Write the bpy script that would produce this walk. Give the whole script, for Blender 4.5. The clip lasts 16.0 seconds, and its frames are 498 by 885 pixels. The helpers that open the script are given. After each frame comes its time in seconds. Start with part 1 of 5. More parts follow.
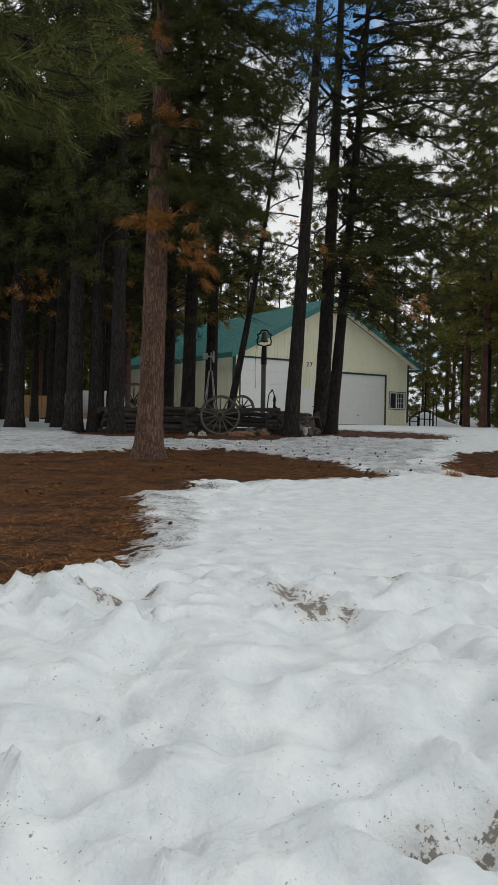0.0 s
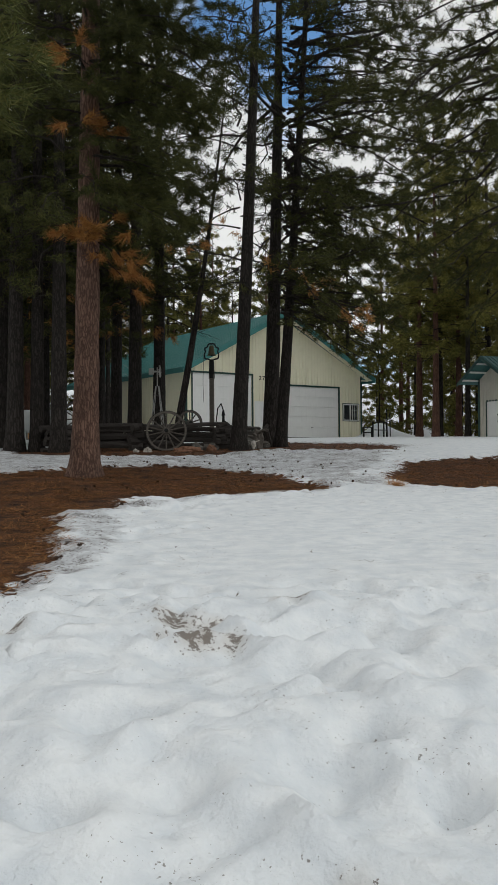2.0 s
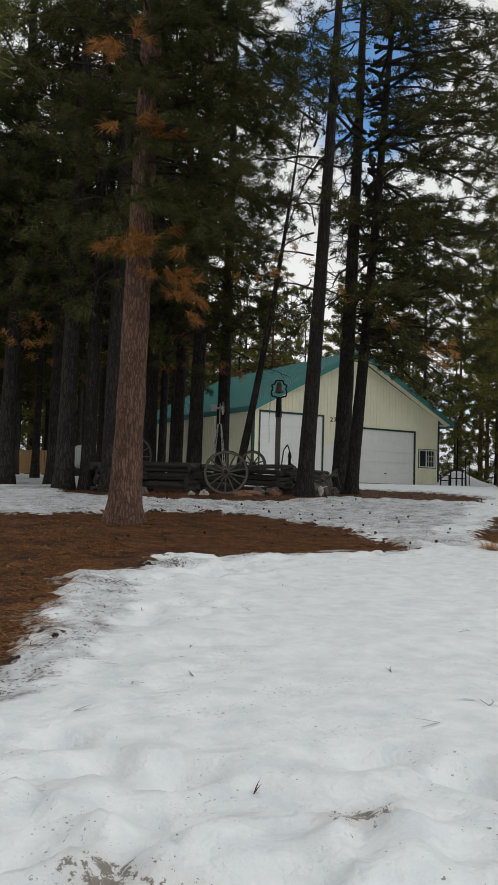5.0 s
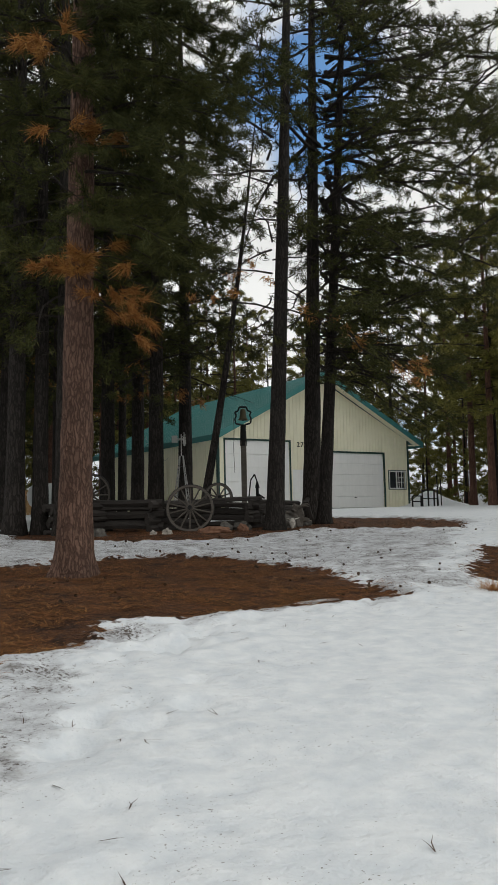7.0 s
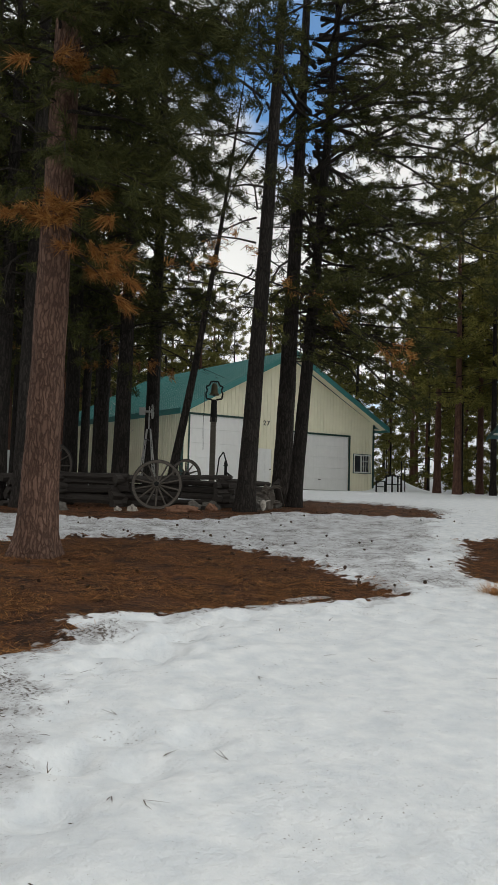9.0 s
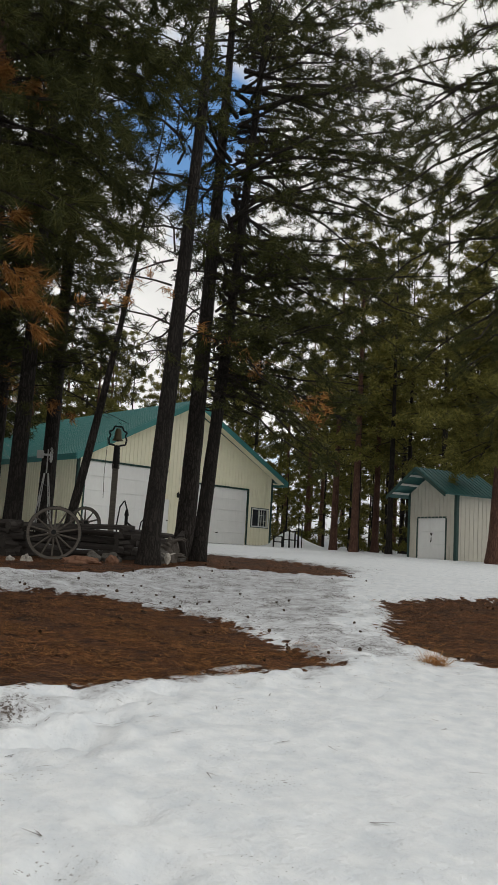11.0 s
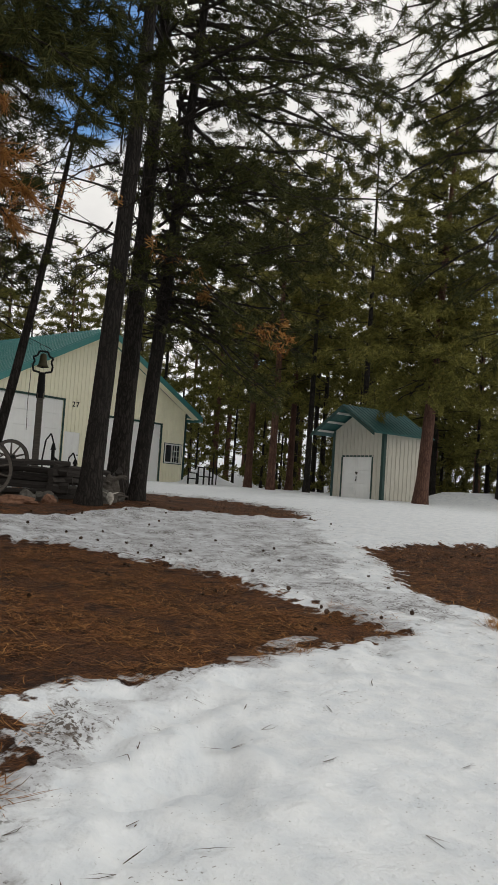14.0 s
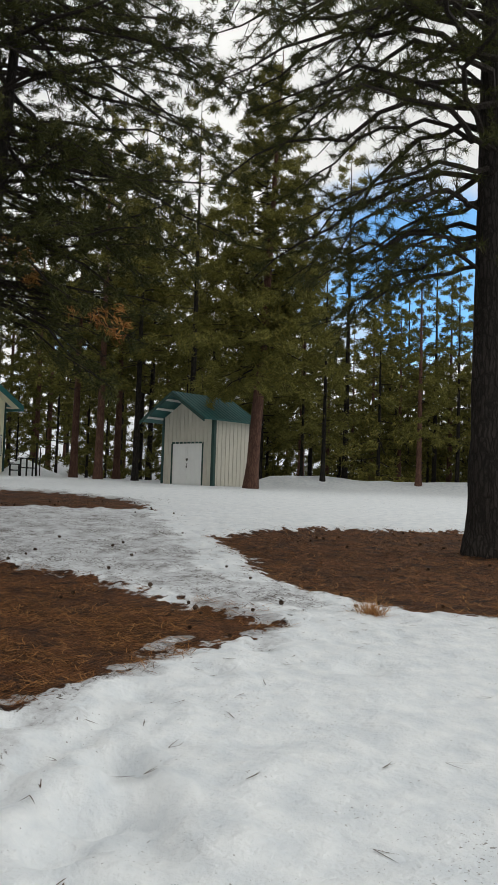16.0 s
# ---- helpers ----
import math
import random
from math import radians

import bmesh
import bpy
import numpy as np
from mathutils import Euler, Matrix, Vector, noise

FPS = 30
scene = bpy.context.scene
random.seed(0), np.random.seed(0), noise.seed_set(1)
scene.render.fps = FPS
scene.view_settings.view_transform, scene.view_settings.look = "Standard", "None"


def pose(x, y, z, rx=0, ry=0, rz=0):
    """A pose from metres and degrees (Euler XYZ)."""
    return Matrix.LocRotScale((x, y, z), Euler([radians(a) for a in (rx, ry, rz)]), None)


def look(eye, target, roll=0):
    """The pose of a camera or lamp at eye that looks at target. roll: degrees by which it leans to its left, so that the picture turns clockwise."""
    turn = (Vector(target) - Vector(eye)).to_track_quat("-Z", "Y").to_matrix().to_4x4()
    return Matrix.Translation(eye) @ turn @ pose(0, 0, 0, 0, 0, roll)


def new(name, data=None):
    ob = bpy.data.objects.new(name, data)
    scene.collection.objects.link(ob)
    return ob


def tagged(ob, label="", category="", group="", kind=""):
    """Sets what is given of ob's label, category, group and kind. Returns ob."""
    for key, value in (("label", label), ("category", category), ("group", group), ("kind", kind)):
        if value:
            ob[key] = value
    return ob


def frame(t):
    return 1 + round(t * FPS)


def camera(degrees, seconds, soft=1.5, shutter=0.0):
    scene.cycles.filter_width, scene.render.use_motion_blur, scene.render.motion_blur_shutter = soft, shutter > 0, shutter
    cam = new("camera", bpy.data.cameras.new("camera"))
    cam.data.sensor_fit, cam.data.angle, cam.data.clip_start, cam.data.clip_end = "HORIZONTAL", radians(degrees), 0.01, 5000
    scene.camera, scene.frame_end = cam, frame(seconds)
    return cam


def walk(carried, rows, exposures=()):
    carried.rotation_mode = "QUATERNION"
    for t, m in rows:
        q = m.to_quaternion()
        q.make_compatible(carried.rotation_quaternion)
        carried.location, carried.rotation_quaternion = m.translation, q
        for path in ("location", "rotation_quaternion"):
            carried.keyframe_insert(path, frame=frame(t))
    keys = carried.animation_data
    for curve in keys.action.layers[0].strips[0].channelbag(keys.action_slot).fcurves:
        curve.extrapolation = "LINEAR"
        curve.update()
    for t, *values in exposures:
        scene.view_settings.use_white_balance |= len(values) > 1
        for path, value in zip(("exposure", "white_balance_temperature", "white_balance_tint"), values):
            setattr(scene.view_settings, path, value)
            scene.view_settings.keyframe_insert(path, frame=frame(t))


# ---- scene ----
cam = camera(33.9, 16.0, soft=1.1)
PATH = [
    (0, (0.032, -0.032, 1.575), (1.146, 1.628, 1.554), 1.2),
    (0.5, (0.096, -0.01, 1.589), (1.203, 1.656, 1.591), 1.1),
    (1, (0.188, -0.045, 1.584), (1.363, 1.573, 1.61), 0.3),
    (1.5, (0.349, -0.07, 1.547), (1.53, 1.545, 1.573), -0.0),
    (2, (0.603, 0.086, 1.542), (1.795, 1.692, 1.56), -0.4),
    (2.5, (0.828, 0.234, 1.559), (1.912, 1.915, 1.55), 0.5),
    (3, (1.131, 0.363, 1.592), (2.17, 2.072, 1.588), 2.0),
    (3.2, (1.224, 0.426, 1.586), (2.251, 2.142, 1.578), 2.4),
    (5.3, (2.041, 1.927, 1.668), (3.099, 3.618, 1.804), 1.7),
    (5.5, (2.1, 2.033, 1.728), (3.188, 3.706, 1.866), 1.5),
    (6, (2.324, 2.294, 1.83), (3.473, 3.925, 1.967), 1.2),
    (6.5, (2.543, 2.63, 1.847), (3.688, 4.259, 2.034), -1.0),
    (7, (2.747, 2.927, 1.851), (3.86, 4.579, 2.034), -1.2),
    (7.5, (2.825, 3.171, 1.883), (3.909, 4.842, 2.067), 1.8),
    (8, (2.776, 3.512, 1.891), (3.849, 5.191, 2.07), 3.4),
    (8.5, (2.859, 3.743, 1.924), (3.939, 5.422, 2.046), 3.2),
    (9, (2.972, 3.89, 1.962), (4.171, 5.486, 2.087), 1.6),
    (9.5, (2.99, 4.207, 2.02), (4.358, 5.646, 2.261), 3.0),
    (9.7, (2.964, 4.278, 2.052), (4.331, 5.722, 2.268), 5.5),
    (11.8, (3.399, 5.32, 1.89), (4.792, 6.726, 2.172), 2.1),
    (12, (3.448, 5.485, 1.877), (4.838, 6.896, 2.151), 2.2),
    (12.5, (3.479, 5.856, 1.907), (4.817, 7.328, 2.117), 4.8),
    (13, (3.532, 6.227, 1.929), (4.882, 7.696, 2.064), 5.3),
    (13.5, (3.485, 6.576, 1.956), (4.916, 7.969, 2.072), 4.4),
    (14, (3.405, 6.916, 1.99), (4.988, 8.133, 2.113), 3.8),
    (14.5, (3.501, 7.216, 2.01), (5.216, 8.237, 2.139), 3.0),
    (15, (3.451, 7.395, 2.021), (5.222, 8.315, 2.145), 2.8),
    (15.5, (3.416, 7.446, 2.016), (5.218, 8.305, 2.137), 2.1),
    (16, (3.46, 7.418, 2.022), (5.271, 8.26, 2.133), 1.8),
]
EXPOSURES = [(0.0, -0.36, 6450, 10), (3.0, -0.38, 6500, 11), (6.0, -0.26, 6550, 11), (9.0, -0.24, 6600, 11), (12.5, -0.22, 6750, 13), (14.0, -0.22, 6750, 13), (16.0, -0.2, 6600, 11)]
walk(cam, [(t, look(eye, target, roll)) for t, eye, target, roll in PATH], EXPOSURES)

# ---- world, sun ----
SUN_AZ, SUN_EL = radians(135.0), radians(36.0)      # azimuth counted from +y towards +x
world = bpy.data.worlds.new("sky")
scene.world = world
world.use_nodes = True
wn, wl = world.node_tree.nodes, world.node_tree.links
wn.clear()
w_out = wn.new("ShaderNodeOutputWorld")
w_bg = wn.new("ShaderNodeBackground")
w_bg.inputs["Strength"].default_value = 0.10
w_sky = wn.new("ShaderNodeTexSky")
w_sky.sky_type, w_sky.sun_disc = "NISHITA", False
w_sky.sun_elevation, w_sky.sun_rotation = SUN_EL, SUN_AZ
w_tc = wn.new("ShaderNodeTexCoord")
w_noise = wn.new("ShaderNodeTexNoise")
w_noise.inputs["Scale"].default_value, w_noise.inputs["Detail"].default_value = 2.6, 6.0
w_map = wn.new("ShaderNodeMapping")
w_map.inputs["Location"].default_value = (0.35, 0.1, 0.0)
w_map.inputs["Scale"].default_value = (1.0, 1.0, 1.7)
w_ramp = wn.new("ShaderNodeValToRGB")
w_ramp.color_ramp.elements[0].position, w_ramp.color_ramp.elements[1].position = 0.26, 0.36
w_cloud = wn.new("ShaderNodeTexNoise")
w_cloud.inputs["Scale"].default_value, w_cloud.inputs["Detail"].default_value = 5.0, 5.0
w_grey = wn.new("ShaderNodeValToRGB")
w_grey.color_ramp.elements[0].position, w_grey.color_ramp.elements[0].color = 0.3, (8.4, 8.6, 8.5, 1)
w_grey.color_ramp.elements[1].position, w_grey.color_ramp.elements[1].color = 0.65, (11.2, 11.4, 11.1, 1)
w_mix = wn.new("ShaderNodeMix")
w_mix.data_type = "RGBA"
wl.new(w_tc.outputs["Generated"], w_map.inputs["Vector"])
wl.new(w_map.outputs["Vector"], w_noise.inputs["Vector"])
wl.new(w_map.outputs["Vector"], w_cloud.inputs["Vector"])
wl.new(w_noise.outputs["Fac"], w_ramp.inputs["Fac"])
wl.new(w_cloud.outputs["Fac"], w_grey.inputs["Fac"])
# two breaks in the cloud, one over the garage and one beyond the shed
w_gap = w_ramp.outputs["Color"]
for az, el, wide in ((39.0, 28.0, 0.0085), (76.0, 15.5, 0.011)):
    w_dot = wn.new("ShaderNodeVectorMath")
    w_dot.operation = "DOT_PRODUCT"
    w_dot.inputs[1].default_value = (math.sin(radians(az)) * math.cos(radians(el)), math.cos(radians(az)) * math.cos(radians(el)), math.sin(radians(el)))
    wl.new(w_tc.outputs["Generated"], w_dot.inputs[0])
    w_add = wn.new("ShaderNodeMath")
    w_add.operation, w_add.inputs[1].default_value = "MULTIPLY_ADD", 0.04
    wl.new(w_cloud.outputs["Fac"], w_add.inputs[0])
    wl.new(w_dot.outputs["Value"], w_add.inputs[2])
    w_edge = wn.new("ShaderNodeMapRange")
    w_edge.inputs["From Min"].default_value, w_edge.inputs["From Max"].default_value = 1.02 - wide, 1.02 - wide * 0.35
    w_edge.inputs["To Min"].default_value, w_edge.inputs["To Max"].default_value = 1.0, 0.1
    wl.new(w_add.outputs["Value"], w_edge.inputs["Value"])
    w_mul = wn.new("ShaderNodeMath")
    w_mul.operation = "MULTIPLY"
    wl.new(w_gap, w_mul.inputs[0])
    wl.new(w_edge.outputs["Result"], w_mul.inputs[1])
    w_gap = w_mul.outputs["Value"]
wl.new(w_gap, w_mix.inputs["Factor"])
w_blue = wn.new("ShaderNodeVectorMath")
w_blue.operation = "MULTIPLY"
w_blue.inputs[1].default_value = (0.62, 1.50, 2.05)
wl.new(w_sky.outputs["Color"], w_blue.inputs[0])
wl.new(w_blue.outputs["Vector"], w_mix.inputs["A"])
wl.new(w_grey.outputs["Color"], w_mix.inputs["B"])
wl.new(w_mix.outputs["Result"], w_bg.inputs["Color"])
wl.new(w_bg.outputs["Background"], w_out.inputs["Surface"])
sun = bpy.data.lights.new("sun", "SUN")
sun.energy, sun.angle, sun.color = 0.8, radians(14), (0.97, 1.0, 0.97)
sun_ob = new("sun", sun)
sun_ob.matrix_world = look((math.sin(SUN_AZ) * math.cos(SUN_EL) * 100, math.cos(SUN_AZ) * math.cos(SUN_EL) * 100, math.sin(SUN_EL) * 100), (0, 0, 0))


# ---- materials ----
class Nodes:
    """A small builder of node materials."""

    def __init__(self, name, rough=0.7, metal=0.0, spec=0.3):
        self.mat = bpy.data.materials.new(name)
        self.mat.use_nodes = True
        self.n, self.l = self.mat.node_tree.nodes, self.mat.node_tree.links
        self.b = self.n["Principled BSDF"]
        self.b.inputs["Roughness"].default_value = rough
        self.b.inputs["Metallic"].default_value = metal
        self.b.inputs["Specular IOR Level"].default_value = spec
        self.tc = self.n.new("ShaderNodeTexCoord")

    def coords(self, scale=(1, 1, 1), kind="Object"):
        m = self.n.new("ShaderNodeMapping")
        m.inputs["Scale"].default_value = scale
        self.l.new(self.tc.outputs[kind], m.inputs["Vector"])
        return m.outputs["Vector"]

    def noise(self, scale, detail=4.0, rough=0.55, vec=None, distort=0.0):
        t = self.n.new("ShaderNodeTexNoise")
        t.inputs["Scale"].default_value, t.inputs["Detail"].default_value = scale, detail
        t.inputs["Roughness"].default_value, t.inputs["Distortion"].default_value = rough, distort
        self.l.new(vec or self.coords(), t.inputs["Vector"])
        return t.outputs["Fac"]

    def voronoi(self, scale, vec=None, feature="F1", out="Distance"):
        t = self.n.new("ShaderNodeTexVoronoi")
        t.feature = feature
        t.inputs["Scale"].default_value = scale
        self.l.new(vec or self.coords(), t.inputs["Vector"])
        return t.outputs[out]

    def ramp(self, fac, *stops):
        r = self.n.new("ShaderNodeValToRGB")
        e = r.color_ramp.elements
        while len(e) < len(stops):
            e.new(0.5)
        for k, (pos, col) in zip(e, stops):
            k.position = pos
            k.color = (*col, 1) if isinstance(col, tuple) else (col, col, col, 1)
        self.l.new(fac, r.inputs["Fac"])
        return r.outputs["Color"]

    def math(self, op, a, b=0.0, clamp=False):
        m = self.n.new("ShaderNodeMath")
        m.operation, m.use_clamp = op, clamp
        for i, v in enumerate((a, b)):
            if isinstance(v, (int, float)):
                m.inputs[i].default_value = v
            else:
                self.l.new(v, m.inputs[i])
        return m.outputs["Value"]

    def mix(self, fac, a, b, blend="MIX"):
        m = self.n.new("ShaderNodeMix")
        m.data_type, m.blend_type = "RGBA", blend
        for key, v in (("Factor", fac), ("A", a), ("B", b)):
            if isinstance(v, (int, float)):
                m.inputs[key].default_value = v
            elif isinstance(v, tuple):
                m.inputs[key].default_value = (*v, 1)
            else:
                self.l.new(v, m.inputs[key])
        return m.outputs["Result"]

    def attribute(self, name):
        a = self.n.new("ShaderNodeAttribute")
        a.attribute_name = name
        return a.outputs["Fac"]

    def random(self):
        return self.n.new("ShaderNodeObjectInfo").outputs["Random"]

    def island(self):
        return self.n.new("ShaderNodeNewGeometry").outputs["Random Per Island"]

    def done(self, color=None, bump=None, strength=0.3, distance=0.02, rough=None):
        if color is not None:
            if isinstance(color, tuple):
                self.b.inputs["Base Color"].default_value = (*color, 1)
            else:
                self.l.new(color, self.b.inputs["Base Color"])
        if bump is not None:
            bp = self.n.new("ShaderNodeBump")
            bp.inputs["Strength"].default_value, bp.inputs["Distance"].default_value = strength, distance
            self.l.new(bump, bp.inputs["Height"])
            self.l.new(bp.outputs["Normal"], self.b.inputs["Normal"])
        if rough is not None:
            self.l.new(rough, self.b.inputs["Roughness"])
        return self.mat


def ground_material():
    k = Nodes("snow_and_needle_litter", 0.75, 0.0, 0.2)
    fine, mid, broad = k.noise(38, 5), k.noise(6, 5), k.noise(1.1, 4)
    # fallen needles: streaky straw in two crossing directions
    s1 = k.noise(1.0, 5, 0.7, k.coords((9, 120, 9)), 0.6)
    s2 = k.noise(1.0, 5, 0.7, k.coords((120, 11, 9)), 0.6)
    straw = k.math("MAXIMUM", s1, s2)
    needle = k.ramp(straw, (0.44, (0.016, 0.007, 0.003)), (0.55, (0.135, 0.050, 0.016)), (0.66, (0.40, 0.175, 0.060)))
    needle = k.mix(k.ramp(broad, (0.38, 0.0), (0.68, 0.45)), needle, (0.034, 0.016, 0.008))
    needle = k.mix(k.ramp(k.noise(3.2, 6, 0.7), (0.46, 0.0), (0.62, 0.9)), needle, (0.022, 0.010, 0.006))
    # clean snow with faint grey-blue melt and specks of litter
    snow = k.ramp(mid, (0.3, (0.61, 0.645, 0.68)), (0.65, (0.75, 0.77, 0.785)))
    speck = k.ramp(k.math("ADD", k.math("MULTIPLY", k.noise(55, 3), 0.75), k.math("MULTIPLY", k.noise(2.0, 3), 0.3)), (0.68, 0.0), (0.71, 0.7))
    snow = k.mix(speck, snow, (0.10, 0.075, 0.05))
    # thin trodden icy snow, full of debris
    ice = k.ramp(k.noise(5, 7, 0.7), (0.31, (0.20, 0.19, 0.18)), (0.45, (0.48, 0.49, 0.51)), (0.66, (0.68, 0.705, 0.725)))
    icespeck = k.ramp(k.math("ADD", k.math("MULTIPLY", k.noise(34, 5, 0.7), 0.7), k.math("MULTIPLY", k.noise(1.6, 3), 0.3)), (0.535, 0.0), (0.58, 0.92))
    ice = k.mix(icespeck, ice, (0.07, 0.05, 0.035))
    icy = k.math("ADD", k.attribute("icy"), k.math("MULTIPLY", k.math("SUBTRACT", k.noise(2.2, 5), 0.5), 2.4))
    col = k.mix(k.ramp(icy, (0.42, 0.0), (0.72, 1.0)), snow, ice)
    # grit thrown into the bank
    col = k.mix(k.ramp(k.math("MULTIPLY", k.attribute("dirt"), k.math("ADD", k.noise(7, 5, 0.6), 0.25)), (0.2, 0.0), (0.9, 0.55)), col, (0.42, 0.37, 0.32))
    dirt = k.math("ADD", k.attribute("dirt"), k.math("MULTIPLY", k.math("SUBTRACT", k.noise(26, 7, 0.75), 0.5), 4.2))
    col = k.mix(k.ramp(dirt, (0.95, 0.0), (1.45, 0.85)), col, (0.14, 0.115, 0.095))
    lit = k.math("ADD", k.attribute("litter"), k.math("MULTIPLY", k.math("SUBTRACT", k.noise(5.0, 7, 0.62), 0.5), 1.5))
    litf = k.ramp(lit, (0.47, 0.0), (0.55, 1.0))
    col = k.mix(litf, col, needle)
    height = k.math("ADD", k.math("MULTIPLY", mid, 0.55), k.math("MULTIPLY", k.noise(15, 5, 0.6), 0.25))
    height = k.math("ADD", height, k.math("MULTIPLY", fine, 0.12))
    height = k.math("ADD", height, k.math("MULTIPLY", k.math("MULTIPLY", straw, litf), 0.9))
    height = k.math("SUBTRACT", height, k.math("MULTIPLY", litf, 0.5))
    return k.done(col, height, 0.85, 0.06)


def bark_material(name, dark, mid, light, plate=15.0):
    k = Nodes(name, 0.9, 0.0, 0.15)
    warp = k.n.new("ShaderNodeVectorMath")
    warp.operation = "ADD"
    wob = k.n.new("ShaderNodeTexNoise")
    wob.inputs["Scale"].default_value, wob.inputs["Detail"].default_value = 6.0, 4.0
    k.l.new(k.coords(), wob.inputs["Vector"])
    half = k.n.new("ShaderNodeVectorMath")
    half.operation = "SCALE"
    half.inputs["Scale"].default_value = 0.10
    k.l.new(wob.outputs["Color"], half.inputs[0])
    k.l.new(k.coords((1, 1, 0.15)), warp.inputs[0])
    k.l.new(half.outputs["Vector"], warp.inputs[1])
    edge = k.voronoi(plate, warp.outputs["Vector"], "DISTANCE_TO_EDGE")
    grain = k.noise(22, 6, 0.65, k.coords((1, 1, 0.35)))
    cracks = k.math("MULTIPLY", k.ramp(edge, (0.0, 0.4), (0.22, 1.0)), k.math("ADD", k.math("MULTIPLY", grain, 0.9), 0.35))
    col = k.ramp(cracks, (0.1, dark), (0.55, mid), (0.95, light))
    col = k.mix(k.ramp(k.noise(1.4, 4), (0.35, 0.0), (0.7, 0.5)), col, dark)
    col = k.mix(k.math("MULTIPLY", k.random(), 0.45), col, dark)
    return k.done(col, cracks, 0.9, 0.03)


def needle_material(name, a, b, c):
    k = Nodes(name, 0.8, 0.0, 0.12)
    col = k.ramp(k.island(), (0.0, a), (0.5, b), (1.0, c))
    col = k.mix(k.math("MULTIPLY", k.random(), 0.5), col, a)
    return k.done(col)


def painted(name, color, rough=0.5, wear=0.12, metal=0.0, scale=3.0, spec=0.4):
    k = Nodes(name, rough, metal, spec)
    dark = tuple(c * 0.72 for c in color)
    col = k.mix(k.ramp(k.noise(scale, 6, 0.6), (0.35, 0.0), (0.75, wear * 4)), color, dark)
    streak = k.noise(1.0, 4, 0.6, k.coords((14, 14, 0.7)))
    col = k.mix(k.ramp(streak, (0.5, 0.0), (0.8, wear * 3)), col, tuple(c * 0.6 for c in color))
    return k.done(col, k.noise(60, 3), 0.08, 0.005, k.ramp(k.noise(8, 4), (0.3, max(0.0, rough - 0.1)), (0.7, min(1.0, rough + 0.15))))


def weathered_wood(name, dark, light, scale=1.0):
    k = Nodes(name, 0.85, 0.0, 0.2)
    grain = k.noise(6 * scale, 7, 0.7, k.coords((0.6, 9, 9)), 0.8)
    col = k.ramp(grain, (0.3, dark), (0.7, light))
    col = k.mix(k.math("MULTIPLY", k.random(), 0.5), col, dark)
    return k.done(col, grain, 0.6, 0.01)


def rock_material(name, a, b):
    k = Nodes(name, 0.9, 0.0, 0.2)
    n = k.noise(9, 8, 0.65)
    return k.done(k.ramp(n, (0.3, a), (0.7, b)), n, 0.7, 0.03)


def glass_material():
    k = Nodes("window_glass", 0.05, 0.0, 0.6)
    return k.done(k.ramp(k.noise(2, 2), (0.3, (0.02, 0.025, 0.028)), (0.7, (0.05, 0.055, 0.06))))


M_GROUND = ground_material()
M_BARK_RED = bark_material("ponderosa_bark", (0.036, 0.022, 0.017), (0.13, 0.076, 0.057), (0.26, 0.16, 0.12), 20.0)
# dark bark, its colour lowered further to stand in for canopy shade
M_BARK = bark_material("shaded_dark_pine_bark", (0.010, 0.009, 0.008), (0.032, 0.027, 0.024), (0.070, 0.060, 0.054), 16.0)
M_BARK_FAR = bark_material("rusty_pine_bark", (0.05, 0.026, 0.02), (0.14, 0.075, 0.055), (0.24, 0.13, 0.09), 16.0)
M_TWIG = bark_material("twig_bark", (0.014, 0.012, 0.010), (0.034, 0.028, 0.024), (0.07, 0.06, 0.05), 30.0)
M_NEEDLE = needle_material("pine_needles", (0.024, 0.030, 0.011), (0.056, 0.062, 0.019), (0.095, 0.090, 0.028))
# lighter copy of the needles: light on the far woods put into the colour
M_NEEDLE_SUNLIT = needle_material("sunlit_pine_needles", (0.070, 0.074, 0.020), (0.165, 0.155, 0.038), (0.29, 0.25, 0.065))
M_NEEDLE_DEAD = needle_material("dead_pine_needles", (0.16, 0.065, 0.02), (0.36, 0.165, 0.045), (0.50, 0.28, 0.09))
# brighter needle copy: sky light on the overhanging bough is painted into it
M_NEEDLE_SKYLIT = needle_material("skylit_pine_needles", (0.045, 0.056, 0.018), (0.10, 0.11, 0.032), (0.17, 0.16, 0.05))
M_STRAW = needle_material("fallen_needles", (0.045, 0.018, 0.007), (0.21, 0.088, 0.028), (0.46, 0.23, 0.082))
M_WALL = painted("cream_steel_siding", (0.87, 0.83, 0.64), 0.45, 0.05)
M_WALL_SHED = painted("pale_grey_steel_siding", (0.58, 0.55, 0.47), 0.5, 0.08)
M_ROOF = painted("green_steel_roofing", (0.045, 0.205, 0.195), 0.38, 0.12, 0.0, 1.5, 0.5)
M_ROOF_SHED = painted("weathered_green_roofing", (0.022, 0.115, 0.11), 0.4, 0.15, 0.0, 1.5, 0.5)
M_TRIM = painted("dark_green_trim", (0.012, 0.05, 0.042), 0.45, 0.1)
M_DOOR = painted("white_door_enamel", (0.85, 0.85, 0.83), 0.45, 0.05)
M_FRAME = painted("white_vinyl", (0.75, 0.75, 0.72), 0.4, 0.05)
M_GLASS = glass_material()
M_BLACK = painted("black_iron", (0.016, 0.016, 0.016), 0.65, 0.2, 0.0, 3.0, 0.2)
M_RAIL = weathered_wood("weathered_fence_rail", (0.022, 0.019, 0.017), (0.075, 0.066, 0.06))
M_SPOKE = weathered_wood("grey_wheel_wood", (0.06, 0.052, 0.045), (0.17, 0.15, 0.13))
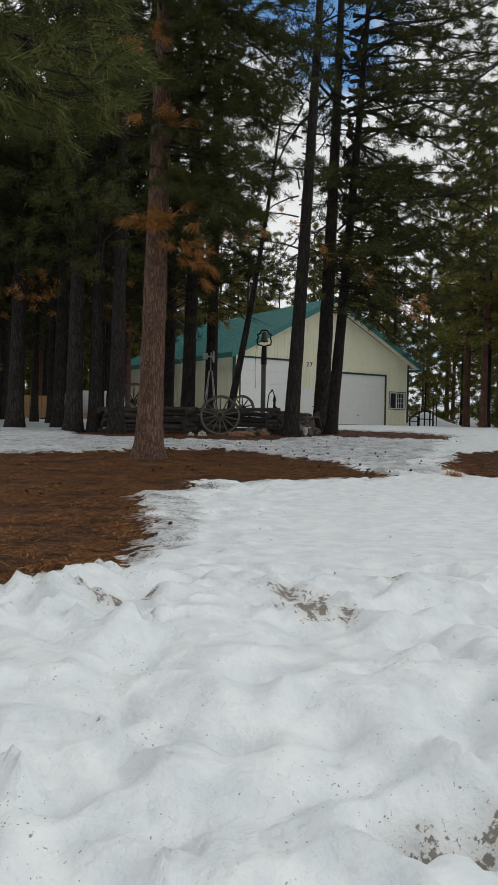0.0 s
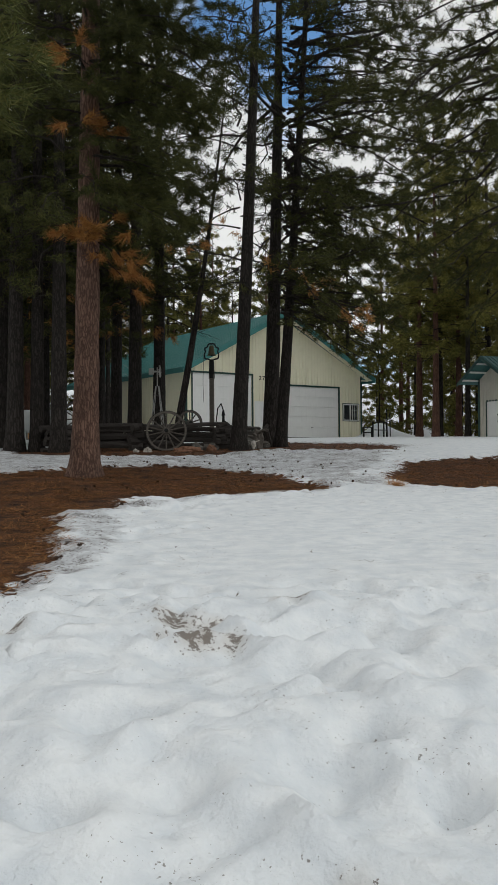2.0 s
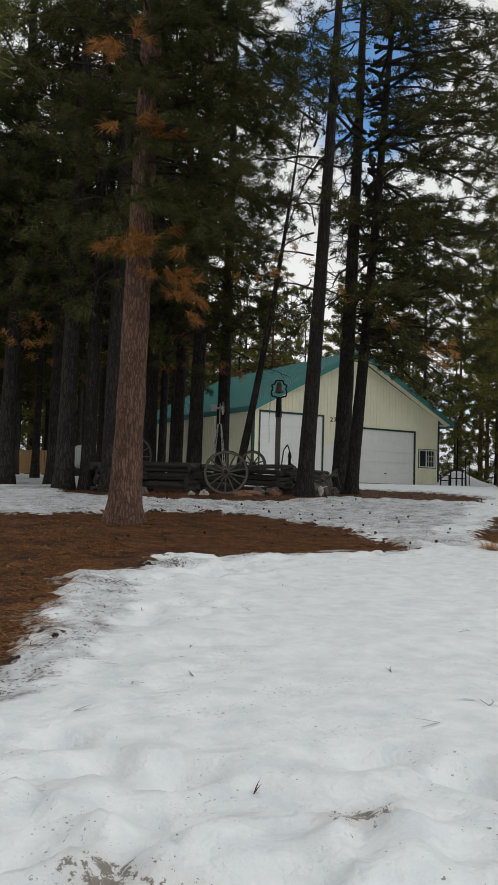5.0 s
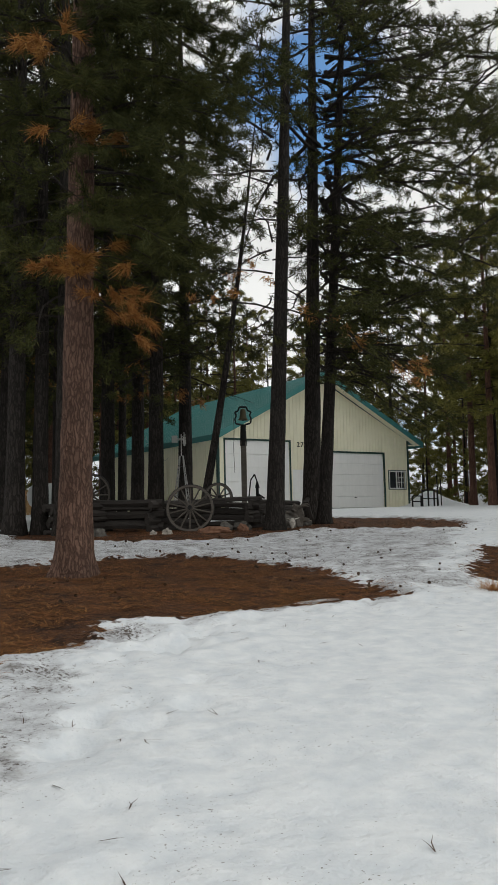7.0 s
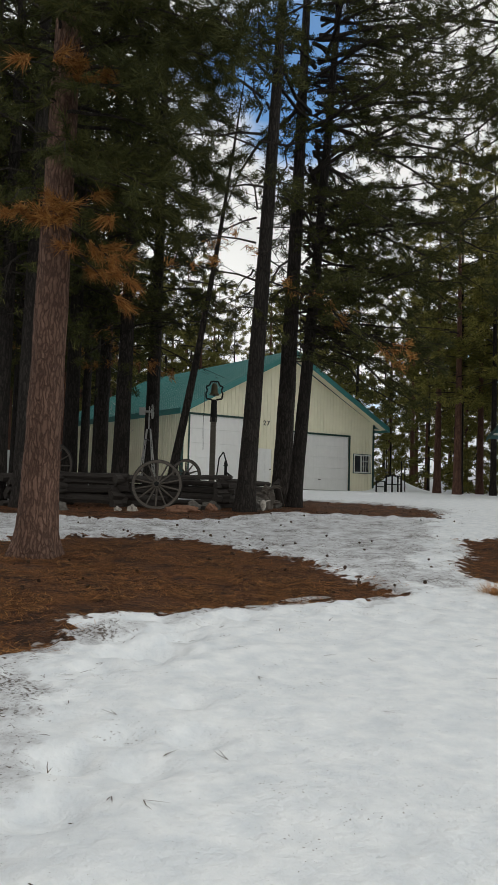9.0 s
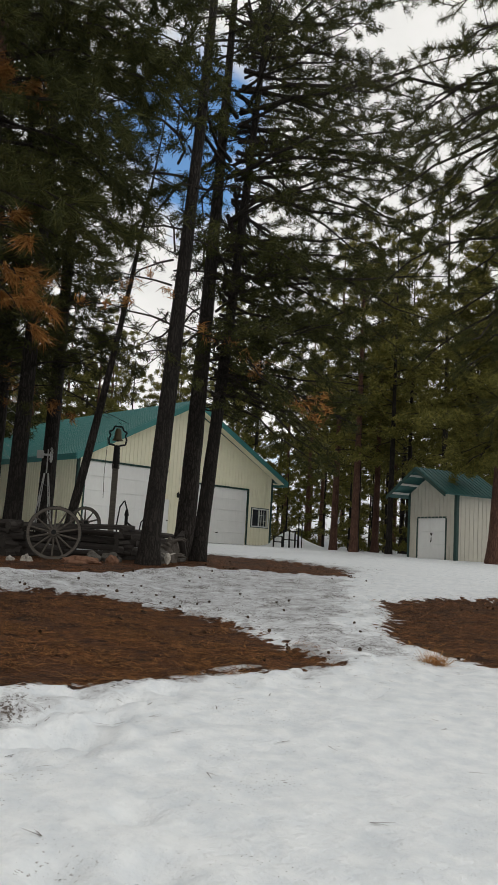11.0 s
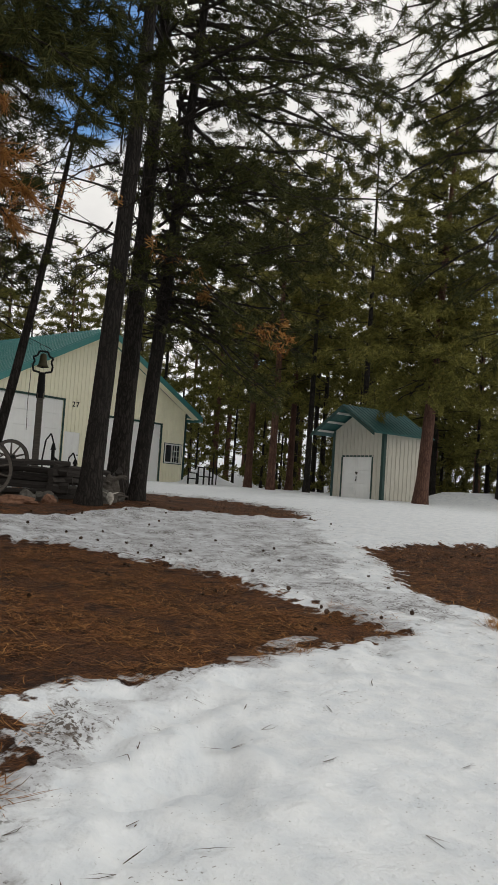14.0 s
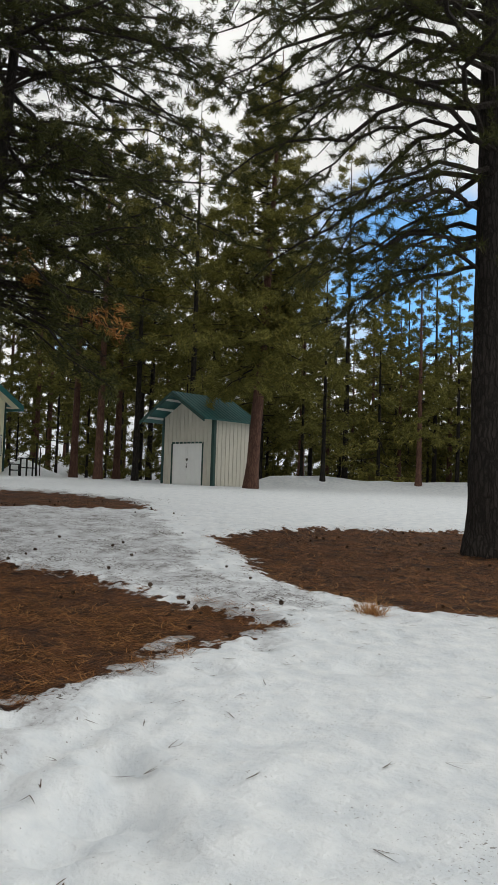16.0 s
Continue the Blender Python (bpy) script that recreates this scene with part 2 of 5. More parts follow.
M_POST = weathered_wood("grey_post_wood", (0.09, 0.08, 0.068), (0.22, 0.20, 0.17))
M_TAN = weathered_wood("tan_fence_boards", (0.30, 0.18, 0.085), (0.50, 0.32, 0.16))
M_BRASS = painted("tarnished_bell_bronze", (0.11, 0.095, 0.055), 0.5, 0.2, 0.6)
M_GALV = painted("galvanised_steel", (0.42, 0.42, 0.40), 0.5, 0.15, 0.3)
M_TANK = painted("pale_grey_tank_paint", (0.42, 0.44, 0.43), 0.5, 0.12)
M_ROCK = rock_material("grey_stone", (0.045, 0.042, 0.038), (0.15, 0.14, 0.125))
M_ROCK_RED = rock_material("rusty_stone", (0.10, 0.05, 0.032), (0.26, 0.14, 0.09))
M_BONE = rock_material("bleached_bone", (0.16, 0.14, 0.12), (0.55, 0.52, 0.47))
M_CONE = rock_material("pine_cone_scales", (0.035, 0.023, 0.017), (0.13, 0.085, 0.06))
M_GRASS = needle_material("dry_grass", (0.24, 0.10, 0.035), (0.42, 0.21, 0.08), (0.56, 0.36, 0.18))


# ---- small tools ----
def fade(a, b, v):
    k = np.clip((v - a) / (b - a), 0, 1)
    return k * k * (3 - 2 * k)


def lattice(ix, iy, seed):
    h = np.sin(ix * 127.1 + iy * 311.7 + seed * 74.7) * 43758.5453
    return h - np.floor(h)


def noise2(x, y, seed=0):
    ix, iy = np.floor(x), np.floor(y)
    fx, fy = x - ix, y - iy
    fx, fy = fx * fx * (3 - 2 * fx), fy * fy * (3 - 2 * fy)
    a, b = lattice(ix, iy, seed), lattice(ix + 1, iy, seed)
    c, d = lattice(ix, iy + 1, seed), lattice(ix + 1, iy + 1, seed)
    return (a + (b - a) * fx) * (1 - fy) + (c + (d - c) * fx) * fy


def fbm(x, y, octaves=4, seed=0):
    total, amp, out = 0.0, 1.0, 0.0
    for o in range(octaves):
        ca, sa = math.cos(o * 1.1), math.sin(o * 1.1)
        out = out + amp * noise2((x * ca - y * sa) * 2 ** o + 17 * o, (x * sa + y * ca) * 2 ** o, seed + o)
        total += amp
        amp *= 0.5
    return out / total


def inside(poly, x, y):
    """Signed distance to a polygon, positive within it."""
    best, odd = np.full(x.shape, 1e9), np.zeros(x.shape, bool)
    for (ax, ay), (bx, by) in zip(poly, poly[1:] + poly[:1]):
        ex, ey = bx - ax, by - ay
        k = np.clip(((x - ax) * ex + (y - ay) * ey) / (ex * ex + ey * ey), 0, 1)
        best = np.minimum(best, np.hypot(x - ax - k * ex, y - ay - k * ey))
        cross = (ay > y) != (by > y)
        odd ^= cross & (x < ax + (y - ay) / (ey if ey else 1e-9) * ex)
    return np.where(odd, best, -best)


def mesh_of(name, verts, faces, mats, index=None, smooth=False):
    me = bpy.data.meshes.new(name)
    me.from_pydata(verts, [], faces)
    for m in mats:
        me.materials.append(m)
    if index is not None:
        me.polygons.foreach_set("material_index", np.asarray(index, dtype=np.int32))
    if smooth:
        me.polygons.foreach_set("use_smooth", np.ones(len(me.polygons), dtype=bool))
    me.update()
    return me


def hang(ob, parent):
    ob.parent = parent
    return ob


def part(name, bm, material, parent, label="", smooth=False):
    me = bpy.data.meshes.new(name)
    bm.to_mesh(me)
    bm.free()
    me.materials.append(material)
    if smooth:
        me.polygons.foreach_set("use_smooth", np.ones(len(me.polygons), dtype=bool))
    ob = hang(new(name, me), parent)
    return tagged(ob, label) if label else ob


def thing(name, m, label, category, group="", kind=""):
    ob = new(name)
    ob.empty_display_size = 0.2
    ob.matrix_world = m
    return tagged(ob, label, category, group, kind)


def box(x0, x1, y0, y1, z0, z1, bevel=0.0, bm=None):
    bm = bm or bmesh.new()
    m = Matrix.LocRotScale(((x0 + x1) / 2, (y0 + y1) / 2, (z0 + z1) / 2), None, (x1 - x0, y1 - y0, z1 - z0))
    got = bmesh.ops.create_cube(bm, size=1, matrix=m)["verts"]
    if bevel:
        edges = list({e for v in got for e in v.link_edges})
        bmesh.ops.bevel(bm, geom=edges, offset=bevel, segments=1, affect="EDGES")
    return bm


def rod(a, b, r0, r1=None, sides=8, bm=None):
    """A tapered rod from a to b."""
    bm = bm or bmesh.new()
    a, b = Vector(a), Vector(b)
    turn = (b - a).to_track_quat("Z", "Y").to_matrix().to_4x4()
    bmesh.ops.create_cone(bm, cap_ends=True, segments=sides, radius1=r0, radius2=r0 if r1 is None else r1, depth=(b - a).length,
                          matrix=Matrix.Translation((a + b) / 2) @ turn)
    return bm


def ring(radius, thick, width, segments=40, bm=None):
    """A flat hoop round the y axis."""
    bm = bm or bmesh.new()
    rows = []
    for i in range(segments):
        a = math.tau * i / segments
        rows.append([bm.verts.new(((radius + dr) * math.cos(a), dy, (radius + dr) * math.sin(a)))
                     for dr, dy in ((0, -width / 2), (thick, -width / 2), (thick, width / 2), (0, width / 2))])
    for p, q in zip(rows, rows[1:] + rows[:1]):
        for j in range(4):
            bm.faces.new((p[j], p[(j + 1) % 4], q[(j + 1) % 4], q[j]))
    bmesh.ops.recalc_face_normals(bm, faces=bm.faces)
    return bm


def lump(rx, ry, rz, seed, rough=0.25, detail=2):
    """An uneven stone-like body that stands on z = 0."""
    bm = bmesh.new()
    bmesh.ops.create_icosphere(bm, subdivisions=detail, radius=1)
    for v in bm.verts:
        k = 1 + rough * (noise.noise(v.co * 1.6 + Vector((seed * 7.3, seed * 3.1, 0))) + 0.5 * noise.noise(v.co * 4 + Vector((seed, 0, 0))))
        v.co = Vector((v.co.x * rx * k, v.co.y * ry * k, max(-0.5, v.co.z) * rz * k + rz * 0.45))
    return bm


# ---- ground ----
AHEAD, ASIDE = (0.62, 0.785), (0.785, -0.62)
S_KEYS = [-400, -6, -2, 0, 1.3, 2.1, 3.8, 6, 9.8, 14.2, 16, 18, 22.5, 27.4, 36.4, 51, 72, 105, 160, 400]
Z_KEYS = [0.0, 0.10, 0.16, 0.24, 0.36, 0.60, 0.69, 0.70, 0.80, 1.04, 1.12, 1.23, 1.52, 1.68, 2.03, 2.28, 2.5, 6.0, 14.0, 34.0]
S_FINE = np.arange(-400, 400, 0.25)
Z_FINE = np.interp(S_FINE, S_KEYS, Z_KEYS)
Z_FINE = np.convolve(np.pad(Z_FINE, 4, mode="edge"), np.ones(9) / 9, mode="valid")
LITTER_A = [(-2, 3.9), (1.45, 4.47), (2.15, 4.97), (2.69, 5.35), (3.3, 6.36), (3.93, 7.82), (4.1, 8.1), (4.63, 9.4), (5.03, 9.47), (5.65, 9.74), (6.1, 10.55), (6.83, 10.45), (7.5, 10.3), (8.3, 10.3),
            (8.9, 10.18), (9.7, 9.98), (9.98, 10.85), (10.3, 11.7), (10.7, 12.95), (10.7, 13.9), (10.6, 15.0), (9.7, 15.8), (8.8, 16.2), (6.5, 16.2), (1, 17), (-9, 17), (-12, 6)]
LITTER_B = [(14.97, 13.39), (16.49, 13.19), (17.83, 12.41), (18.81, 11.61), (19.97, 10.34), (24, 6), (18, 3), (12, 7), (11.36, 8.6), (11.15, 9.2), (11.36, 9.75), (11.4, 10.4), (12.16, 11.27), (13.7, 12.29)]
LITTER_C = [(8.5, 21), (10.5, 18.2), (12.7, 17.9), (15, 18.8), (16.4, 17.6), (17.6, 16.1), (19.8, 18), (20.7, 20), (20.9, 22), (19.8, 23.4), (16, 24), (12, 25.5), (9.5, 24)]
ICY = [(9.5, 10.1), (10.4, 9.8), (11.3, 9.3), (11.9, 11), (14, 12.8), (17.5, 15.6), (21, 18), (22, 22), (20, 25), (8, 25), (0, 20), (-8, 19), (-8, 15.5), (9, 15.5), (10.6, 13.6)]
EDGE = [(1.6, 4.7), (2.9, 5.7), (3.5, 6.7), (4.1, 7.7), (4.6, 9.3), (5.8, 10.2), (7.6, 10.4), (7.7, 10.2), (6.2, 9.85), (5.2, 9.1), (4.65, 7.8), (3.95, 6.45), (3.15, 5.4), (2.1, 4.55)]
DIRT = [(2.57, 3.36, 0.10), (2.86, 3.42, 0.13), (2.72, 3.55, 0.16), (2.6, 3.18, 0.14), (2.75, 3.1, 0.10), (1.96, 4.03, 0.20), (1.8, 4.05, 0.13), (1.98, 3.82, 0.10), (1.61, 1.54, 0.09), (1.7, 1.5, 0.11), (1.8, 1.46, 0.09), (1.91, 1.46, 0.07),
        (2.66, 2.3, 0.06), (2.49, 1.98, 0.06), (3.5, 3.6, 0.14), (3.08, 2.29, 0.06)]
PITS = [(2.57, 3.36, 0.07, 0.05), (1.95, 4.0, 0.16, 0.11), (1.62, 1.55, 0.10, 0.10), (1.8, 1.46, 0.10, 0.09), (2.66, 2.3, 0.07, 0.08), (2.49, 1.98, 0.07, 0.08), (1.24, 2.58, 0.08, 0.05), (1.5, 2.16, 0.09, 0.06), (1.07, 1.84, 0.10, 0.07), (2.42, 1.58, 0.08, 0.09), (2.86, 3.42, 0.1, 0.05), (1.86, 2.05, 0.09, 0.05),
        (6.56, 9.47, 0.12, 0.06), (6.15, 9.28, 0.12, 0.06), (6.33, 9.21, 0.12, 0.05), (5.98, 8.92, 0.13, 0.06), (5.93, 9.15, 0.1, 0.05), (6.68, 9.49, 0.1, 0.05), (3.08, 2.29, 0.08, 0.05),
        (1.9, 2.6, 0.14, 0.05), (1.5, 2.9, 0.16, 0.05), (3.0, 3.0, 0.12, 0.05), (4.1, 3.1, 0.13, 0.06), (2.2, 1.9, 0.15, 0.06), (4.6, 7.4, 0.14, 0.06), (4.85, 7.1, 0.13, 0.05),
        (5.0, 7.6, 0.13, 0.05), (5.3, 7.35, 0.14, 0.05), (5.6, 7.9, 0.12, 0.05), (4.3, 6.9, 0.16, 0.05),
        (6.21, 9.13, 0.16, 0.07), (6.54, 9.43, 0.15, 0.07), (6.73, 9.79, 0.14, 0.06), (6.41, 9.8, 0.12, 0.05), (7.1, 9.87, 0.14, 0.06), (6.1, 9.72, 0.14, 0.06), (6.04, 9.32, 0.13, 0.06),
        (6.77, 10.17, 0.12, 0.05), (7.49, 9.94, 0.13, 0.05), (8.2, 9.83, 0.12, 0.04), (8.79, 9.02, 0.18, 0.05), (8.95, 9.87, 0.12, 0.04), (3.2, 4.21, 0.14, 0.08), (3.05, 4.45, 0.12, 0.07),
        (3.93, 4.04, 0.12, 0.06), (4.08, 3.71, 0.13, 0.07), (3.02, 4.77, 0.13, 0.06), (2.83, 2.41, 0.11, 0.06), (2.71, 2.62, 0.1, 0.05), (3.31, 2.65, 0.12, 0.06), (2.5, 2.0, 0.12, 0.06), (5.5, 8.9, 0.14, 0.06), (5.8, 9.2, 0.13, 0.06)]


def litter_depth(x, y):
    return np.maximum(np.maximum(inside(LITTER_A, x, y), inside(LITTER_B, x, y)), inside(LITTER_C, x, y))


def ground_z(x, y):
    x, y = np.asarray(x, float), np.asarray(y, float)
    s, w = AHEAD[0] * x + AHEAD[1] * y, ASIDE[0] * x + ASIDE[1] * y
    z = np.interp(s, S_FINE, Z_FINE)
    z = z - 0.09 * fade(-3.5, 0.5, w) * fade(7.5, 11, s) * (1 - fade(19, 26, s))     # the yard falls away to one side
    d = litter_depth(x, y)
    z = z - 0.05 * fade(-0.15, 0.15, d + 0.25 * (fbm(x * 4, y * 4, 3, 5) - 0.5))
    bank = fade(1.2, 2.0, s) * (1 - fade(4.7, 6.3, s))
    wx, wy = x + 0.35 * (fbm(x * 1.3, y * 1.3, 2, 41) - 0.5), y + 0.35 * (fbm(x * 1.3, y * 1.3, 2, 43) - 0.5)
    clods = (1 - 2 * np.abs(fbm(wx * 2.3, wy * 2.3, 2, 7) - 0.5)) ** 2
    crumbs = np.clip(fbm(wx * 7, wy * 7, 3, 13) - 0.52, 0, 1) * fade(0.45, 0.62, fbm(x * 1.1 + 4, y * 1.1, 2, 17))
    z = z + bank * (0.12 * (fbm(x * 1.4, y * 1.4, 3, 1) - 0.5) + 0.10 * (clods - 0.6) + 0.10 * (np.abs(fbm(wx * 3.1, wy * 3.1, 3, 19) - 0.5) * 2 - 0.2) + 0.30 * crumbs)
    near = fade(4.0, 7.0, s) * (1 - fade(22, 30, s)) * (1 - fade(-0.1, 0.3, d))
    z = z + near * (0.07 * (fbm(x * 0.9, y * 0.9, 4, 3) - 0.5) + 0.035 * (fbm(x * 4, y * 4, 3, 9) - 0.5))
    edge = fade(-1.5, -0.1, d) * (1 - fade(-0.1, 0.25, d)) * fade(4.5, 7, s)
    z = z + edge * 0.10 * (fbm(x * 5.0, y * 5.0, 4, 29) - 0.5)
    trod = np.exp(-((x - 6.3) ** 2 + (y - 9.4) ** 2) / 0.8)
    z = z + trod * 0.11 * (np.abs(fbm(x * 3.6, y * 3.6, 3, 51) - 0.5) * 2 - 0.3)
    rough = fade(-0.5, 0.2, inside(ICY, x, y)) * (1 - fade(-0.1, 0.2, d))
    z = z + rough * 0.045 * (fbm(x * 2.5, y * 2.5, 4, 11) - 0.5)
    for px, py, r, depth in PITS:
        z = z - 1.35 * depth * np.exp(-(((x - px) ** 2 + (y - py) ** 2) / (r * r)) ** 1.5)
    # shovelled heap beside the garage and the ploughed bank beyond the shed
    z = z + 0.8 * np.exp(-((x - 38.2) ** 2 + (y - 37.0) ** 2) / 0.9) + 0.3 * np.exp(-((x - 39.2) ** 2 + (y - 36.4) ** 2) / 1.2)
    ridge = np.exp(-((0.9 * (x - 40) + 0.43 * (y - 19)) / 1.6) ** 2) * fade(-17, -12, -0.43 * (x - 40) + 0.9 * (y - 19)) * (1 - fade(3, 6, -0.43 * (x - 40) + 0.9 * (y - 19)))
    z = z + ridge * (0.25 + 0.5 * fbm(x * 0.35, y * 0.35, 3, 21))
    z = z + fade(55, 80, s) * 2.5 * (fbm(x * 0.03, y * 0.03, 3, 31) - 0.5)
    return z


def gz(x, y):
    return float(ground_z(np.array([x]), np.array([y]))[0])


def spaced(*legs):
    out = [legs[0][0]]
    for a, b, step in legs:
        n = max(1, round((b - a) / step))
        out += list(a + (b - a) * np.arange(1, n + 1) / n)
    return np.array(out)


def build_ground():
    s = spaced((-400, -60, 40), (-60, -6, 6), (-6, 0, 0.4), (0, 1.4, 0.2), (1.4, 5.2, 0.034), (5.2, 10, 0.06), (10, 15, 0.10), (15, 26, 0.16), (26, 60, 0.6), (60, 150, 3), (150, 400, 25))
    w = spaced((-400, -100, 30), (-100, -30, 5), (-30, -10, 0.6), (-10, -4.5, 0.14), (-4.5, -3.4, 0.07), (-3.4, 2.4, 0.038), (2.4, 4.5, 0.07), (4.5, 12, 0.14), (12, 40, 0.7), (40, 120, 5), (120, 400, 30))
    sg, wg = np.meshgrid(s, w, indexing="ij")
    det = AHEAD[0] * ASIDE[1] - AHEAD[1] * ASIDE[0]
    x = (sg * ASIDE[1] - wg * AHEAD[1]) / det
    y = (wg * AHEAD[0] - sg * ASIDE[0]) / det
    x, y = x.ravel(), y.ravel()
    co = np.stack([x, y, ground_z(x, y)], 1)
    ns, nw = len(s), len(w)
    i = (np.arange(ns - 1)[:, None] * nw + np.arange(nw - 1)[None, :]).ravel()
    quads = np.stack([i, i + nw, i + nw + 1, i + 1], 1)
    me = bpy.data.meshes.new("ground")
    me.vertices.add(len(co))
    me.vertices.foreach_set("co", co.ravel())
    me.loops.add(len(quads) * 4)
    me.loops.foreach_set("vertex_index", quads.ravel().astype(np.int32))
    me.polygons.add(len(quads))
    me.polygons.foreach_set("loop_start", np.arange(0, len(quads) * 4, 4, dtype=np.int32))
    me.polygons.foreach_set("use_smooth", np.ones(len(quads), dtype=bool))
    me.update(calc_edges=True)
    d = litter_depth(x, y)
    d = d - 0.6 * np.exp(-(((x - 8.72) / 0.26) ** 2 + ((y - 10.5) / 0.09) ** 2))      # a last scrap of snow on the needles
    icy = np.maximum(inside(EDGE, x, y) / 0.35 + 0.45, inside(ICY, x, y) / 0.8)
    icy = np.maximum(icy, 0.30 + (inside(LITTER_A, x, y) + 0.25) / 0.8)
    dirt = np.zeros(len(x))
    for px, py, r in DIRT:
        dirt = np.maximum(dirt, 1.15 * np.exp(-((x - px) ** 2 + (y - py) ** 2) / (r * r)))
    for key, val in (("litter", np.clip(0.5 + d / 0.9, -1, 2)), ("icy", np.clip(icy, -1.5, 1.0)), ("dirt", dirt)):
        me.attributes.new(key, "FLOAT", "POINT").data.foreach_set("value", val.astype(np.float32))
    me.materials.append(M_GROUND)
    return tagged(new("ground", me), "lumpy white snow with bare patches of rust-brown pine needles", "ground", kind="structure")


build_ground()


# ---- garage ----
def wall_panels(width, height, openings, thick):
    """A wall in the xz plane, outer face at y = 0, with openings (x0, x1, z0, z1) cut through."""
    bm = bmesh.new()
    xs = sorted({0.0, width, *(o[0] for o in openings), *(o[1] for o in openings)})
    for a, b in zip(xs, xs[1:]):
        holes = sorted((o[2], o[3]) for o in openings if o[0] < (a + b) / 2 < o[1])
        z = 0.0
        for h0, h1 in holes + [(height, height)]:
            if h0 - z > 0.01:
                box(a, b, 0, thick, z, h0, bm=bm)
            z = h1
    bmesh.ops.remove_doubles(bm, verts=bm.verts, dist=0.0005)
    return bm


def prism(points, y0, y1, bm=None):
    """A polygon in the xz plane drawn out from y0 to y1."""
    bm = bm or bmesh.new()
    front = [bm.verts.new((x, y0, z)) for x, z in points]
    back = [bm.verts.new((x, y1, z)) for x, z in points]
    bm.faces.new(front)
    bm.faces.new(back[::-1])
    n = len(points)
    for i in range(n):
        bm.faces.new((front[i], back[i], back[(i + 1) % n], front[(i + 1) % n]))
    bmesh.ops.recalc_face_normals(bm, faces=bm.faces)
    return bm


def ribs(width, top, openings, pitch, face):
    """Upright ribs of sheet siding; top(x) gives the height of the sheet there."""
    bm = bmesh.new()
    x = pitch / 2
    while x < width - 0.05:
        z = 0.0
        holes = sorted((o[2], o[3]) for o in openings if o[0] - 0.06 < x < o[1] + 0.06)
        for h0, h1 in holes + [(top(x), top(x))]:
            if h0 - z > 0.05:
                box(x - 0.022, x + 0.022, face - 0.022, face + 0.001, z, h0, bm=bm)
            z = h1
        x += pitch
    return bm


def roof_slab(parent, name, x0, z0, x1, z1, y0, y1, thick, rib_pitch, mat):
    """One pitch of a sheet roof, from its eave (x0, z0) to its ridge (x1, z1)."""
    up = Vector((-(z1 - z0), 0, x1 - x0)).normalized()
    if up.z < 0:
        up = -up
    t = up * thick
    roof = part(name, prism([(x0, z0), (x1, z1), (x1 + t.x, z1 + t.z), (x0 + t.x, z0 + t.z)], y0, y1), mat, parent)
    bm = bmesh.new()
    y = y0 + 0.03
    while y < y1:
        a, b = t, up * (thick + 0.03)
        prism([(x0 + a.x, z0 + a.z), (x1 + a.x, z1 + a.z), (x1 + b.x, z1 + b.z), (x0 + b.x, z0 + b.z)], y, y + 0.04, bm)
        y += rib_pitch
    tagged(part("roof_ribs", bm, mat, roof), kind="stuff")
    return roof


def garage_door(house, x0, x1, z1, rows):
    door = part("garage_door", box(x0, x1, 0.06, 0.10, 0.0, z1), M_DOOR, house, "white sectional overhead door")
    h = z1 / rows
    for r in range(rows):
        part("door_section", box(x0 + 0.01, x1 - 0.01, 0.03, 0.062, r * h + 0.008, (r + 1) * h - 0.008, 0.006), M_DOOR, door)
    part("handle", box((x0 + x1) / 2 - 0.08, (x0 + x1) / 2 + 0.08, 0.005, 0.03, 0.55, 0.59), M_BLACK, door, "black lift handle")
    for n, a, b, c, d in (("jamb", x0 - 0.09, x0, 0, z1 + 0.09), ("jamb", x1, x1 + 0.09, 0, z1 + 0.09), ("head_trim", x0, x1, z1, z1 + 0.09)):
        part(n, box(a, b, -0.035, 0.12, c, d), M_TRIM, house, "dark green door trim")


